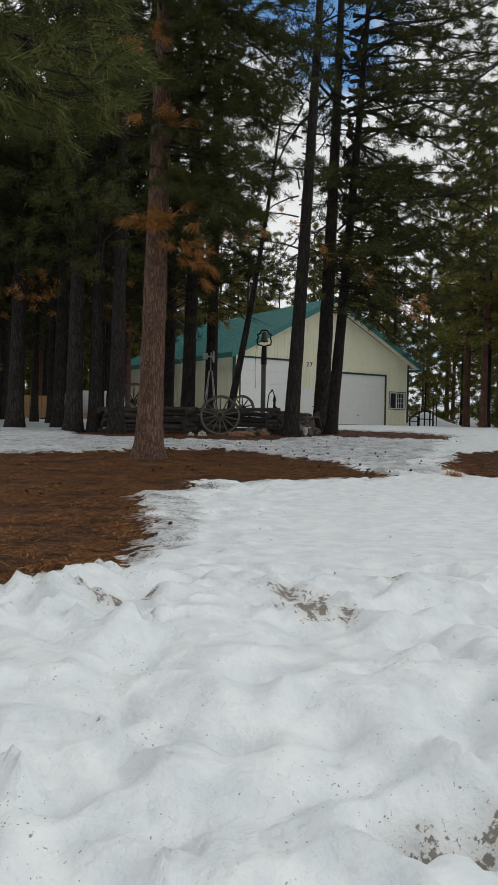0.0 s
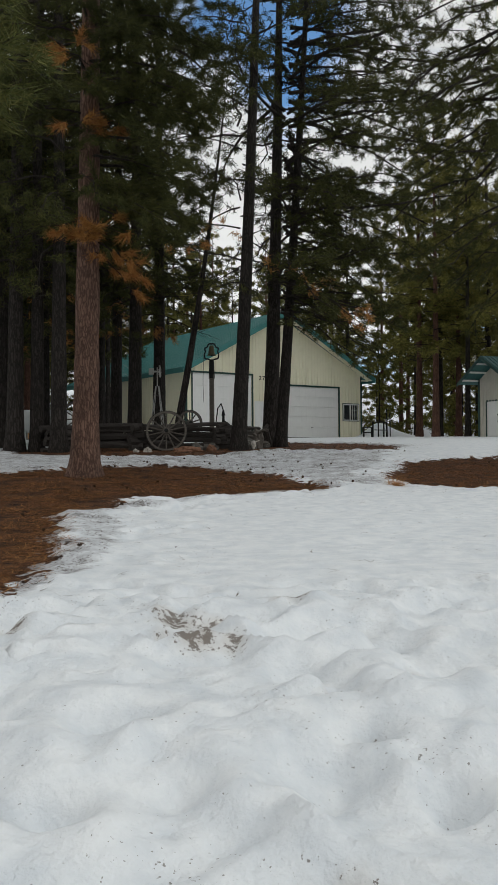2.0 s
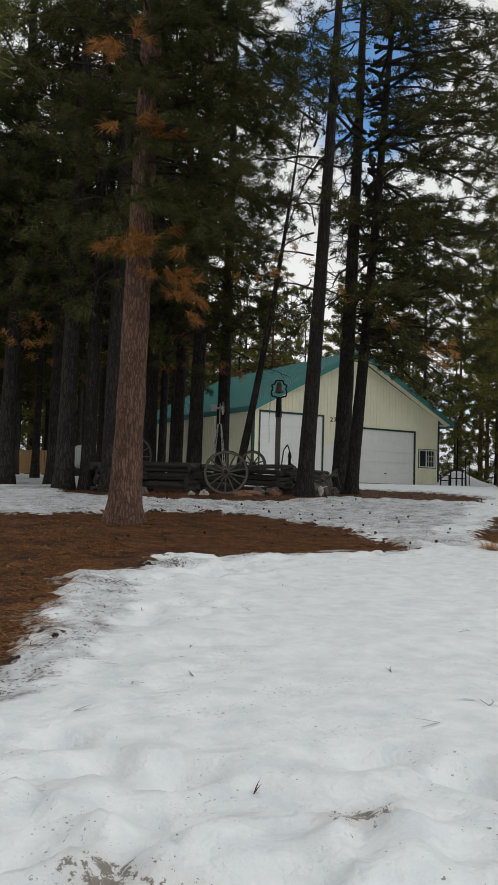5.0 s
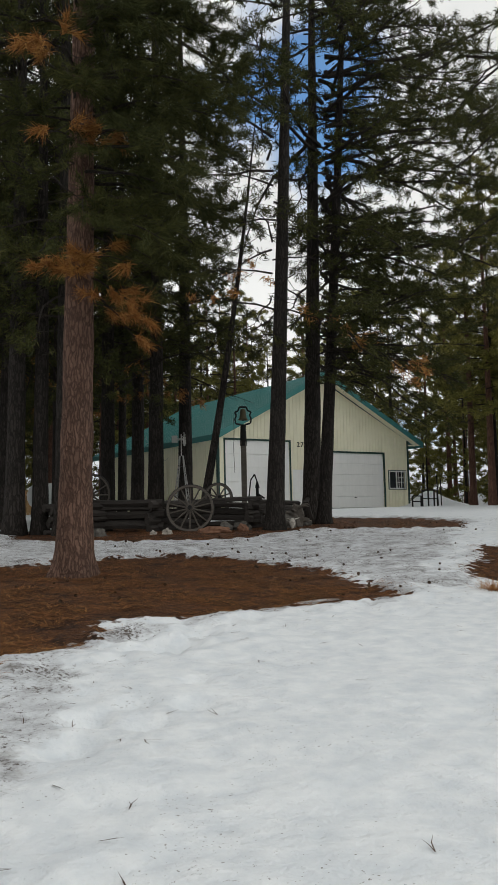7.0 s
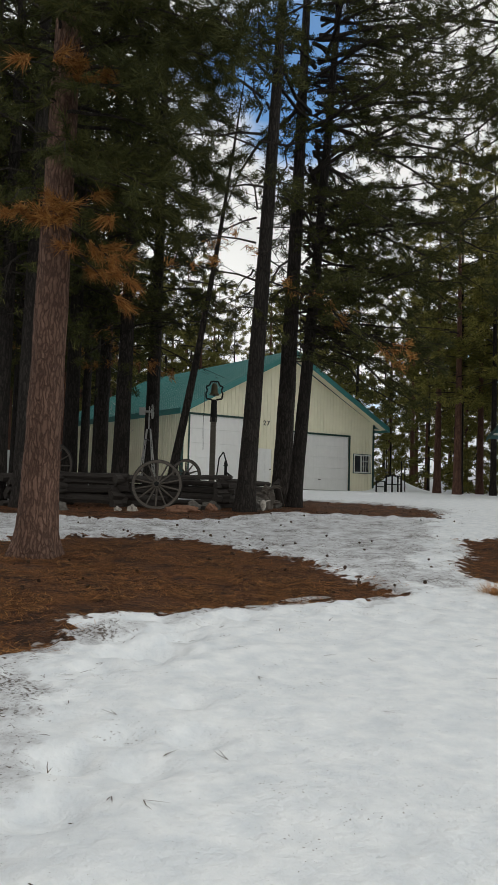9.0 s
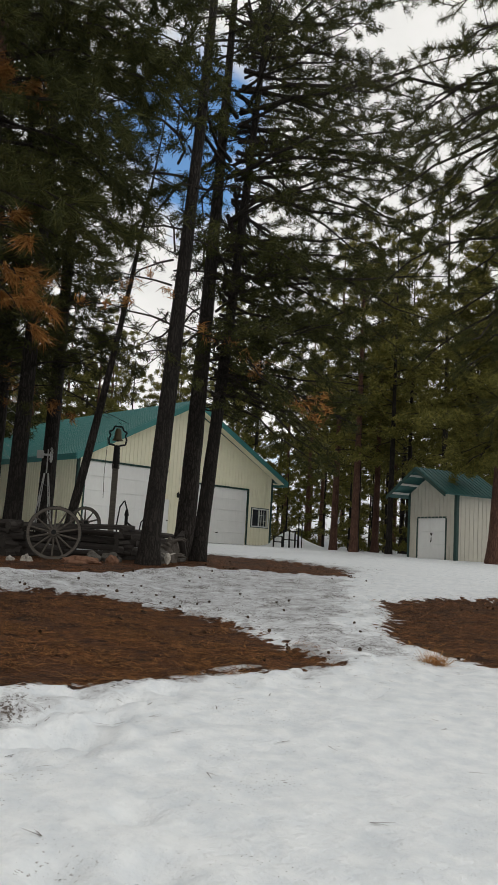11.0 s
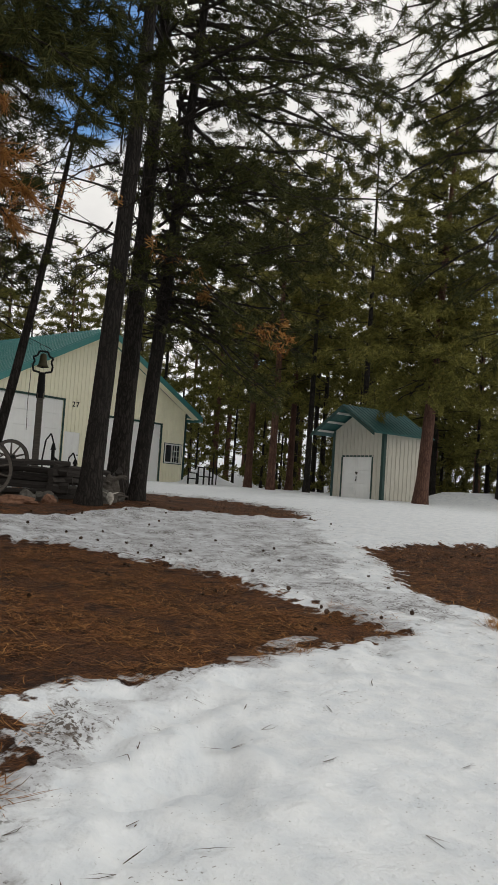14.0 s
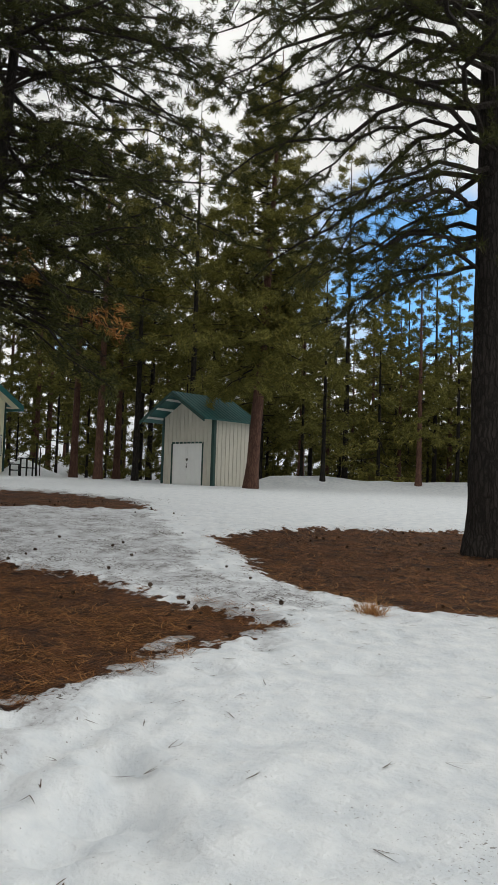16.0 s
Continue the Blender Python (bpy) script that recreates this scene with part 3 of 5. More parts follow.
def build_garage():
    W, L, H, R = 12.85, 15.0, 3.85, 7.2
    house = thing("garage", pose(24.25, 37.66, 2.28, 0, 0, -1.5), "cream steel-sided garage with a green metal gable roof, standing in snow", "garage")
    gates = [(0.42, 4.38, 0.0, 3.52), (4.56, 5.50, 0.0, 2.06), (6.75, 10.95, 0.0, 3.03), (11.38, 12.56, 1.1, 2.02)]
    part("front_wall", wall_panels(W, H, gates, 0.16), M_WALL, house)
    part("gable", prism([(0, H), (W, H), (W / 2, R - 0.1)], 0.0, 0.16), M_WALL, house)
    top = lambda x: H + (R - 0.12 - H) * (1 - abs(x - W / 2) / (W / 2)) - 0.02
    tagged(part("siding_ribs", ribs(W, top, gates, 0.229, 0.0), M_WALL, house), kind="stuff")
    side = part("side_wall", box(0.0, 0.16, 0.16, L, 0, H), M_WALL, house)
    bm = bmesh.new()
    for i in range(1, 64):
        box(-0.022, 0.001, i * 0.2286, i * 0.2286 + 0.044, 0, H - 0.02, bm=bm)
    tagged(part("side_ribs", bm, M_WALL, side), kind="stuff")
    part("side_wall", box(W - 0.16, W, 0.16, L, 0, H), M_WALL, house)
    part("back_wall", box(0.16, W - 0.16, L - 0.16, L, 0, H), M_WALL, house)
    part("gable", prism([(0, H), (W, H), (W / 2, R - 0.1)], L - 0.16, L), M_WALL, house)
    part("floor_slab", box(0.16, W - 0.16, 0.16, L - 0.16, -0.15, 0.02), M_ROCK, house)
    for x in (-0.05, W - 0.07):
        part("corner_trim", box(x, x + 0.12, -0.04, 0.1, 0, H), M_TRIM, house, "dark green corner trim")
    over, slope = 0.55, (R - H) / (W / 2)
    ez = H - over * slope
    for x0 in (-over, W + over):
        roof_slab(house, "roof", x0, ez + 0.06, W / 2, R + 0.06, -0.7, L + 0.5, 0.09, 0.30, M_ROOF)
    for x0, x1 in ((-over, W / 2), (W + over, W / 2)):
        part("barge_board", prism([(x0, ez - 0.16), (x1, R - 0.16), (x1, R + 0.13), (x0, ez + 0.13)], -0.75, -0.704), M_ROOF, house, "green rake trim")
        part("soffit", prism([(x0, ez + 0.0), (x1, R + 0.0), (x1, R + 0.05), (x0, ez + 0.05)], -0.70, -0.002), M_WALL, house, "pale soffit")
    for x0 in (-over - 0.05, W + over + 0.004):
        part("eave_fascia", box(x0, x0 + 0.046, -0.7, L + 0.5, ez - 0.14, ez + 0.12), M_ROOF, house, "green eave fascia")
    # open bracing under the far eave corner
    for i in range(5):
        part("eave_lookout", box(W + 0.002, W + over, -0.66 + i * 0.6, -0.62 + i * 0.6, ez - 0.02, ez + 0.05), M_WALL, house)
    garage_door(house, *gates[0][:2], gates[0][3], 5)
    garage_door(house, *gates[2][:2], gates[2][3], 5)
    # walk-in door
    a, b, _, t = gates[1]
    leaf = part("door", box(a, b, 0.03, 0.08, 0.0, t), M_DOOR, house, "white walk-in door")
    for k in range(2):
        for j in range(3):
            part("door_panel", box(a + 0.1 + k * 0.4, a + 0.42 + k * 0.4, 0.018, 0.032, 0.18 + j * 0.62, 0.66 + j * 0.62, 0.01), M_DOOR, leaf)
    part("knob", rod((b - 0.08, 0.03, 0.98), (b - 0.08, -0.04, 0.98), 0.03, 0.025), M_BLACK, leaf, "dark round knob")
    # sliding window with a muntin grid on one sash
    a, b, c, d = gates[3]
    win = part("window", box(a, b, 0.09, 0.10, c, d), M_GLASS, house, "dark reflective window pane")
    for n, p in (("window_frame", (a - 0.06, a, c - 0.06, d + 0.06)), ("window_frame", (b, b + 0.06, c - 0.06, d + 0.06)),
                 ("window_frame", (a, b, d, d + 0.06)), ("window_sill", (a, b, c - 0.06, c))):
        part(n, box(p[0], p[1], -0.045, 0.12, p[2], p[3]), M_FRAME, win, "white vinyl frame")
    part("mullion", box((a + b) / 2 - 0.03, (a + b) / 2 + 0.03, 0.03, 0.09, c, d), M_FRAME, win)
    for k in (1, 2):
        x = (a + b) / 2 + k * (b - a) / 6
        part("muntin", box(x - 0.012, x + 0.012, 0.06, 0.088, c, d), M_FRAME, win)
    for k in (1, 2):
        z = c + k * (d - c) / 3
        part("muntin", box((a + b) / 2 + 0.03, b, 0.064, 0.086, z - 0.012, z + 0.012), M_FRAME, win)
    for p in ((a - 0.1, a - 0.06, c - 0.1, d + 0.1), (b + 0.06, b + 0.1, c - 0.1, d + 0.1), (a - 0.06, b + 0.06, d + 0.06, d + 0.1), (a - 0.06, b + 0.06, c - 0.1, c - 0.06)):
        part("window_trim", box(p[0], p[1], -0.035, 0.0, p[2], p[3]), M_TRIM, win, "dark green trim")
    # house number and a small wall lamp
    for ch, x in (("2", 4.86), ("7", 5.1)):
        cu = bpy.data.curves.new("house_number", "FONT")
        cu.body, cu.size, cu.extrude = ch, 0.36, 0.015
        cu.materials.append(M_BLACK)
        num = hang(new("house_number", cu), house)
        num.matrix_basis = pose(x, -0.05, 3.28, 90, 0, 0)
        tagged(num, "black house numeral")
    part("wall_lamp", lump(0.09, 0.09, 0.2, 3, 0.1, 1), M_BLACK, house, "black porch lamp").matrix_basis = pose(5.95, -0.12, 2.2)


def build_shed():
    m = pose(32.35, 22.4, 1.98, 0, 0, 0) @ pose(0, 0, 0, 0, 0, -107.0)
    W, L, H, R = 3.0, 2.2, 2.85, 3.75
    shed = thing("shed", m, "small pale grey metal shed with a green gable roof", "shed")
    # the gable front runs from x = -W to x = 0
    gate = [(0.62, 2.36, 0.0, 1.78)]
    front = part("front_wall", wall_panels(W, H, gate, 0.1), M_WALL_SHED, shed)
    front.matrix_basis = pose(-W, 0, 0)
    part("gable", prism([(-W, H), (0, H), (-W / 2, R - 0.05)], 0, 0.1), M_WALL_SHED, shed)
    top = lambda x: H + (R - 0.07 - H) * (1 - abs(x - W / 2) / (W / 2)) - 0.02
    rb = tagged(part("siding_ribs", ribs(W, top, gate, 0.229, 0.0), M_WALL_SHED, front), kind="stuff")
    part("side_wall", box(-0.1, 0, 0.1, L, 0, H), M_WALL_SHED, shed)
    bm = bmesh.new()
    for i in range(1, 9):
        box(-0.001, 0.02, i * 0.2286, i * 0.2286 + 0.044, 0, H - 0.02, bm=bm)
    tagged(part("side_ribs", bm, M_WALL_SHED, shed), kind="stuff")
    part("side_wall", box(-W, -W + 0.1, 0.1, L, 0, H), M_WALL_SHED, shed)
    part("back_wall", box(-W + 0.1, -0.1, L - 0.1, L, 0, H), M_WALL_SHED, shed)
    for x0, y0 in ((-W - 0.03, -0.04), (-0.10, -0.04), (-0.10, L - 0.1)):
        part("corner_trim", box(x0, x0 + 0.14, y0, y0 + 0.14, 0, H + 0.02), M_TRIM, shed, "dark green corner trim")
    over = 0.4
    ez = H - over * (R - H) / (W / 2)
    for x0 in (-W - over, over):
        roof_slab(shed, "roof", x0, ez + 0.05, -W / 2, R + 0.05, -0.95, L + 0.25, 0.05, 0.23, M_ROOF_SHED)
    for x0 in (-W - over, over):
        part("barge_board", prism([(x0, ez - 0.05), (-W / 2, R - 0.05), (-W / 2, R + 0.09), (x0, ez + 0.09)], -1.0, -0.953), M_TRIM, shed, "dark rake trim")
        for k in range(3):
            f = 0.2 + 0.3 * k
            x, z = x0 + (-W / 2 - x0) * f, ez + (R - ez) * f
            part("purlin", box(x - 0.04, x + 0.04, -0.95, -0.005, z - 0.05, z + 0.035), M_FRAME, shed, "pale roof purlin")
    a, b, _, t = gate[0]
    for x0, x1 in ((a, (a + b) / 2 - 0.005), ((a + b) / 2 + 0.005, b)):
        leaf = part("door", box(x0 - W, x1 - W, 0.02, 0.06, 0, t), M_DOOR, shed, "white panelled shed door")
        for j in range(3):
            part("door_panel", box(x0 - W + 0.12, x1 - W - 0.12, 0.008, 0.022, 0.15 + j * 0.54, 0.55 + j * 0.54, 0.008), M_DOOR, leaf)
    mid = (a + b) / 2 - W
    heart = prism([(mid, 1.05), (mid + 0.07, 1.13), (mid + 0.045, 1.18), (mid, 1.15), (mid - 0.045, 1.18), (mid - 0.07, 1.13)], -0.012, 0.006)
    part("ornament", heart, M_ROCK, shed, "small dark heart ornament")
    hasp = part("hasp", box(mid - 0.035, mid + 0.035, -0.012, 0.007, 0.84, 0.98, 0.008), M_GALV, shed, "grey hasp")
    part("padlock", box(mid - 0.025, mid + 0.025, -0.03, -0.014, 0.78, 0.86, 0.006), M_BLACK, hasp, "dark padlock")
    for p in ((a - 0.07, a, 0, t + 0.07), (b, b + 0.07, 0, t + 0.07), (a, b, t, t + 0.07)):
        part("door_trim", box(p[0] - W, p[1] - W, -0.02, 0.07, p[2], p[3]), M_TRIM, shed, "dark green door trim")


build_garage()
build_shed()


# ---- trees ----
def tube(path, radii, sides, verts, faces, cap=True):
    """Adds a tapered tube along a path to the lists."""
    start = len(verts)
    n = len(path)
    for i in range(n):
        d = (path[min(i + 1, n - 1)] - path[max(i - 1, 0)])
        d = d.normalized() if d.length > 1e-6 else Vector((0, 0, 1))
        u = d.orthogonal().normalized() if i == 0 else (u - d * u.dot(d)).normalized()
        v = d.cross(u)
        for k in range(sides):
            a = math.tau * k / sides
            verts.append(path[i] + (u * math.cos(a) + v * math.sin(a)) * radii[i])
    for i in range(n - 1):
        for k in range(sides):
            a, b = start + i * sides + k, start + i * sides + (k + 1) % sides
            faces.append((a, b, b + sides, a + sides))
    if cap:
        faces.append(tuple(start + (n - 1) * sides + k for k in range(sides)))


def needles_at(centres, ways, count, length, width, rng, spread=0.9, sag=0.0, jitter=0.35):
    """Bursts of needles: thin triangles round each twig's tip."""
    c = np.repeat(np.asarray(centres, float), count, axis=0)
    w = np.repeat(np.asarray(ways, float), count, axis=0)
    d = w + spread * rng.normal(size=w.shape)
    d[:, 2] -= sag
    d /= np.linalg.norm(d, axis=1)[:, None] + 1e-9
    base = c - w * rng.uniform(0, 0.14, (len(c), 1)) + rng.normal(size=c.shape) * (jitter * length * 0.6) - d * (jitter * length * 0.8)
    side = np.cross(d, rng.normal(size=d.shape))
    side *= (width / 2) / (np.linalg.norm(side, axis=1)[:, None] + 1e-9)
    tip = base + d * length * rng.uniform(0.7, 1.15, (len(c), 1))
    return np.stack([base - side, base + side, tip], 1).reshape(-1, 3)


def pine_branches(rng, specs, tuft, count, length, width, sides=4, twigs=3.2, spread=0.9, wig=0.12, steps=7, stem_r=0.013, jitter=0.4):
    """Branches from specs (base, azimuth, length, rise, droop, live); gives the wood's verts and faces and the needles' triangles.
    live: the share of twigs that carry green needles, or, below zero, dead ones."""
    verts, faces, cen, way, dcen, dway = [], [], [], [], [], []
    for base, az, ln, rise, droop, live in specs:
        out = Vector((math.cos(az), math.sin(az), 0))
        side = Vector((-out.y, out.x, 0))
        n = steps
        path, sway, climb = [], 0.0, 0.0
        for i in range(n):
            t = i / (n - 1)
            sway += rng.normal() * wig * ln / n
            climb += rng.normal() * wig * 0.6 * ln / n
            path.append(base + out * (ln * t) + side * sway + Vector((0, 0, ln * (rise * t - droop * t * t) + climb)))
        r = 0.008 + stem_r * ln
        tube(path, [r * (1 - 0.85 * i / (n - 1)) for i in range(n)], sides, verts, faces, False)
        k = max(2, int(ln * twigs))
        for j in range(k):
            t = 0.18 + 0.82 * (j + rng.uniform()) / k
            f = min(t * (n - 1), n - 1.001)
            p = path[int(f)].lerp(path[int(f) + 1], f - int(f))
            tang = (path[int(f) + 1] - path[int(f)]).normalized()
            sgn = 1 if j % 2 else -1
            d = (tang * rng.uniform(0.3, 1.0) + side * sgn * rng.uniform(0.3, 1.0) + Vector((0, 0, rng.uniform(-0.6, 0.5)))).normalized()
            tl = rng.uniform(0.3, 0.9) * min(1.1, 0.35 + 0.28 * ln) * (1.15 - 0.5 * t)
            mid = p + d * tl * 0.55 + Vector(rng.normal(size=3) * 0.05)
            end = mid + (d + Vector((0, 0, rng.uniform(-0.2, 0.5)))).normalized() * tl * 0.5
            tube([p, mid, end], [0.010, 0.007, 0.004], 3, verts, faces, False)
            spots = [(end, end - mid), (mid.lerp(end, 0.4), end - mid)]
            if tl > 0.3:
                e2 = mid + (d.cross(Vector((0, 0, 1))) * rng.choice([-1, 1]) * rng.uniform(0.5, 1) + d * 0.5 + Vector((0, 0, rng.uniform(-0.4, 0.4)))).normalized() * tl * 0.5
                tube([mid, e2], [0.006, 0.004], 3, verts, faces, False)
                spots.insert(1, (e2, e2 - mid))
            spots.append((p.lerp(mid, 0.8), mid - p))
            if live > 0 and rng.uniform() < live:
                for q, dirn in spots[:tuft]:
                    cen.append(tuple(q))
                    way.append(tuple(dirn.normalized()))
            elif live < 0 and rng.uniform() < -live:
                for q, dirn in spots[:max(2, tuft - 1)]:
                    dcen.append(tuple(q))
                    dway.append(tuple(dirn.normalized()))
        if live > 0:
            cen.append(tuple(path[-1]))
            way.append(tuple((path[-1] - path[-2]).normalized()))
    tri = needles_at(cen, way, count, length, width, rng, spread, 0.1, jitter) if cen else np.zeros((0, 3))
    dead = needles_at(dcen, dway, count, length, width, rng, spread, 0.35, jitter) if dcen else np.zeros((0, 3))
    return verts, faces, tri, dead


def crown_mesh(name, made, mats):
    verts, faces, tri, dead = made
    nv, nf = len(verts), len(faces)
    allv = [tuple(v) for v in verts] + [tuple(v) for v in tri] + [tuple(v) for v in dead]
    allf = list(faces) + [(nv + 3 * i, nv + 3 * i + 1, nv + 3 * i + 2) for i in range((len(tri) + len(dead)) // 3)]
    index = [0] * nf + [1] * (len(tri) // 3) + [2] * (len(dead) // 3)
    return mesh_of(name, allv, allf, mats, index)


def pine_crown(name, seed, low, high, n, reach, count, length, width, bare=0.25, mats=None, twigs=3.0, tuft=3, dead=0.0, shape="pine", sides=4, steps=6, jitter=0.45, aim=None):
    """A crown for an upright stem: snags and thin boughs below, live whorls above."""
    rng = np.random.default_rng(seed)
    specs = []
    for i in range(n):
        f = (i + rng.uniform()) / n
        h = low + (high - low) * f ** 1.25
        if shape == "cone":
            ln = reach * (1 - f) ** 0.75 * min(1.0, 0.55 + 2.5 * f) * rng.uniform(0.7, 1.15) + 0.3
        else:
            ln = reach * (0.6 + 0.5 * math.sin(min(1.0, f * 1.8) * math.pi / 2)) * (1 - max(0, f - 0.5) / 0.52) ** 0.8 * rng.uniform(0.6, 1.2) + 0.3
        live = 1.0 if f > bare else rng.choice([0.0, 0.4, 0.8])
        if live == 0.0 and dead and rng.uniform() < dead:
            live = -0.7
        rise = 0.4 * f + rng.uniform(-0.4, 0.25)
        az = i * 2.39996 + rng.uniform(-0.6, 0.6) if aim is None else aim + rng.normal() * 0.85
        specs.append((Vector((0, 0, h)), az, ln, rise, rng.uniform(0.0, 0.4) * (1 - f * 0.6), live))
    made = pine_branches(rng, specs, tuft, count, length, width, sides, twigs, 0.9, 0.22, steps, 0.0095, jitter)
    return crown_mesh(name, made, mats or [M_TWIG, M_NEEDLE, M_NEEDLE_DEAD])


def trunk_mesh(name, radius, height, sides, rings, seed, lean=(0, 0), flare=0.5, mat=None, rough=0.06, bow=0.0):
    verts, faces = [], []
    for i in range(rings + 1):
        t = (i / rings) ** 1.6
        z = -0.3 + (height + 0.3) * t
        r = radius * (1 - 0.95 * t) * (1 + flare * math.exp(-max(z, 0) / (radius * 1.3)))
        cx, cy = lean[0] * z + bow * math.sin(t * 3.0), lean[1] * z - bow * 0.6 * math.sin(t * 4.0)
        for k in range(sides):
            a = math.tau * k / sides
            p = Vector((math.cos(a), math.sin(a), 0))
            q = 1 + rough * noise.noise(Vector((p.x * 3, p.y * 3, z * 1.3 + seed * 9))) + rough * 0.8 * noise.noise(Vector((p.x * 9, p.y * 9, z * 3 + seed * 5)))
            q += 0.16 * flare * math.exp(-max(z, 0) / (radius * 1.2)) * math.sin(a * 4 + seed)
            verts.append((cx + p.x * r * q, cy + p.y * r * q, z))
    for i in range(rings):
        for k in range(sides):
            a, b = i * sides + k, i * sides + (k + 1) % sides
            faces.append((a, b, b + sides, a + sides))
    return mesh_of(name, verts, faces, [mat or M_BARK], None, True)


def plant(x, y, trunk, crown, label, group, turn=0.0, lean=(0, 0), scale=1.0, squash=1.0, name="pine_tree"):
    """A tree of shared trunk and crown; the crown is sheared along with the stem's lean."""
    z = gz(x, y) - 0.05
    ob = thing(name, pose(x, y, z), label, "tree", group)
    t = hang(new("trunk", trunk), ob)
    t.matrix_basis = Matrix.Diagonal((scale, scale, scale * squash, 1))
    c = hang(new("crown", crown), ob)
    shear = Matrix(((1, 0, lean[0], 0), (0, 1, lean[1], 0), (0, 0, 1, 0), (0, 0, 0, 1)))
    c.matrix_basis = shear @ pose(0, 0, 0, 0, 0, turn) @ Matrix.Diagonal((scale, scale, scale * squash, 1))
    return ob


VIEW = math.atan2(AHEAD[1], AHEAD[0])


def build_stand():
    """The trees along the rail fence and round the yard."""
    crowns = [pine_crown("crown", 11 + i, 4.4 + 0.5 * i, 22, 64, 2.8 + 0.2 * i, 20, 0.24, 0.025, 0.14, twigs=3.0, dead=0.3) for i in range(3)]
    wide = [pine_crown("crown", 41, 4.2, 23, 62, 2.9, 17, 0.22, 0.028, 0.25, twigs=3.0, dead=0.1, aim=VIEW - 0.9),
            pine_crown("crown", 42, 4.4, 22.5, 150, 5.2, 24, 0.20, 0.025, 0.10, twigs=3.0, dead=0.05, aim=VIEW - math.pi / 2)]
    crowns += wide + [pine_crown("crown", 43, 4.8, 23, 58, 2.4, 15, 0.22, 0.026, 0.35, twigs=2.8, dead=0.2)]
    #        x, y, radius, height, lean x, lean y, crown, label
    rows = [
        (14.80, 19.75, 0.235, 23, 0.030, -0.030, 5, "dark-barked pine leaning slightly, at the end of a rail fence"),
        (18.20, 22.55, 0.29, 24, 0.018, -0.016, 3, "thick dark-barked pine, one of a close pair"),
        (17.45, 21.05, 0.20, 23, 0.050, -0.036, 4, "slimmer dark pine leaning away from its neighbour"),
        (16.41, 27.14, 0.26, 23, 0.0, 0.0, 1, "dark-barked pine behind a rail fence"),
        (13.93, 24.54, 0.25, 23, 0.006, 0.0, 0, "dark-barked pine behind a rail fence"),
        (15.33, 28.61, 0.24, 24, 0.01, 0.0, 1, "dark-barked pine behind a rail fence"),
        (10.15, 22.10, 0.24, 23, 0.0, 0.0, 2, "dark-barked pine beside a rail fence"),
        (9.95, 23.20, 0.21, 23, 0.0, 0.0, 0, "tall dark-barked pine in snow"),
        (9.35, 23.40, 0.26, 24, 0.006, 0.0, 1, "tall dark-barked pine in snow"),
        (10.0, 26.4, 0.21, 23, 0.01, 0.0, 1, "tall dark-barked pine in snow"),
        (11.5, 31.2, 0.17, 23, 0.0, 0.0, 2, "slim dark-barked pine in snow"),
        (8.6, 26.6, 0.27, 24, 0.012, 0.0, 2, "tall dark-barked pine in snow"),
        (7.9, 27.4, 0.24, 23, -0.01, 0.0, 1, "tall dark-barked pine in snow"),
        (12.6, 29.0, 0.2, 23, 0.0, 0.01, 0, "dark-barked pine near a rail fence"),
        (6.5, 30.0, 0.24, 23, 0.0, 0.0, 2, "tall dark-barked pine in snow"),
        (5.2, 25.5, 0.25, 23, 0.0, 0.0, 0, "tall dark-barked pine in snow"),
        (13.05, 26.0, 0.24, 23, 0.0, 0.0, 1, "dark-barked pine behind a rail fence"),
        (15.6, 30.4, 0.17, 23, 0.0, 0.0, 2, "slim dark-barked pine near a garage"),
        (14.2, 31.5, 0.2, 23, 0.0, 0.0, 1, "dark-barked pine near a garage"),
    ]
    for i, (x, y, r, h, lx, ly, c, label) in enumerate(rows):
        t = trunk_mesh("trunk", r, h, 16, 26, i, (lx, ly), 0.45, M_BARK, 0.05, 0.06)
        plant(x, y, t, crowns[c], label, "pines round the yard", 0.0 if c in (3, 4) else i * 67.0, (lx, ly), 1.0)
    # thin bent sapling behind the fence
    t = trunk_mesh("trunk", 0.14, 13, 10, 24, 3, (0.125, -0.085), 0.2, M_BARK, 0.05, 0.12)
    plant(14.76, 23.37, t, pine_crown("crown", 31, 4.0, 12.8, 30, 1.5, 14, 0.22, 0.026, 0.3), "thin bent pine sapling leaning over a rail fence", "pines round the yard", 20, (0.125, -0.085))


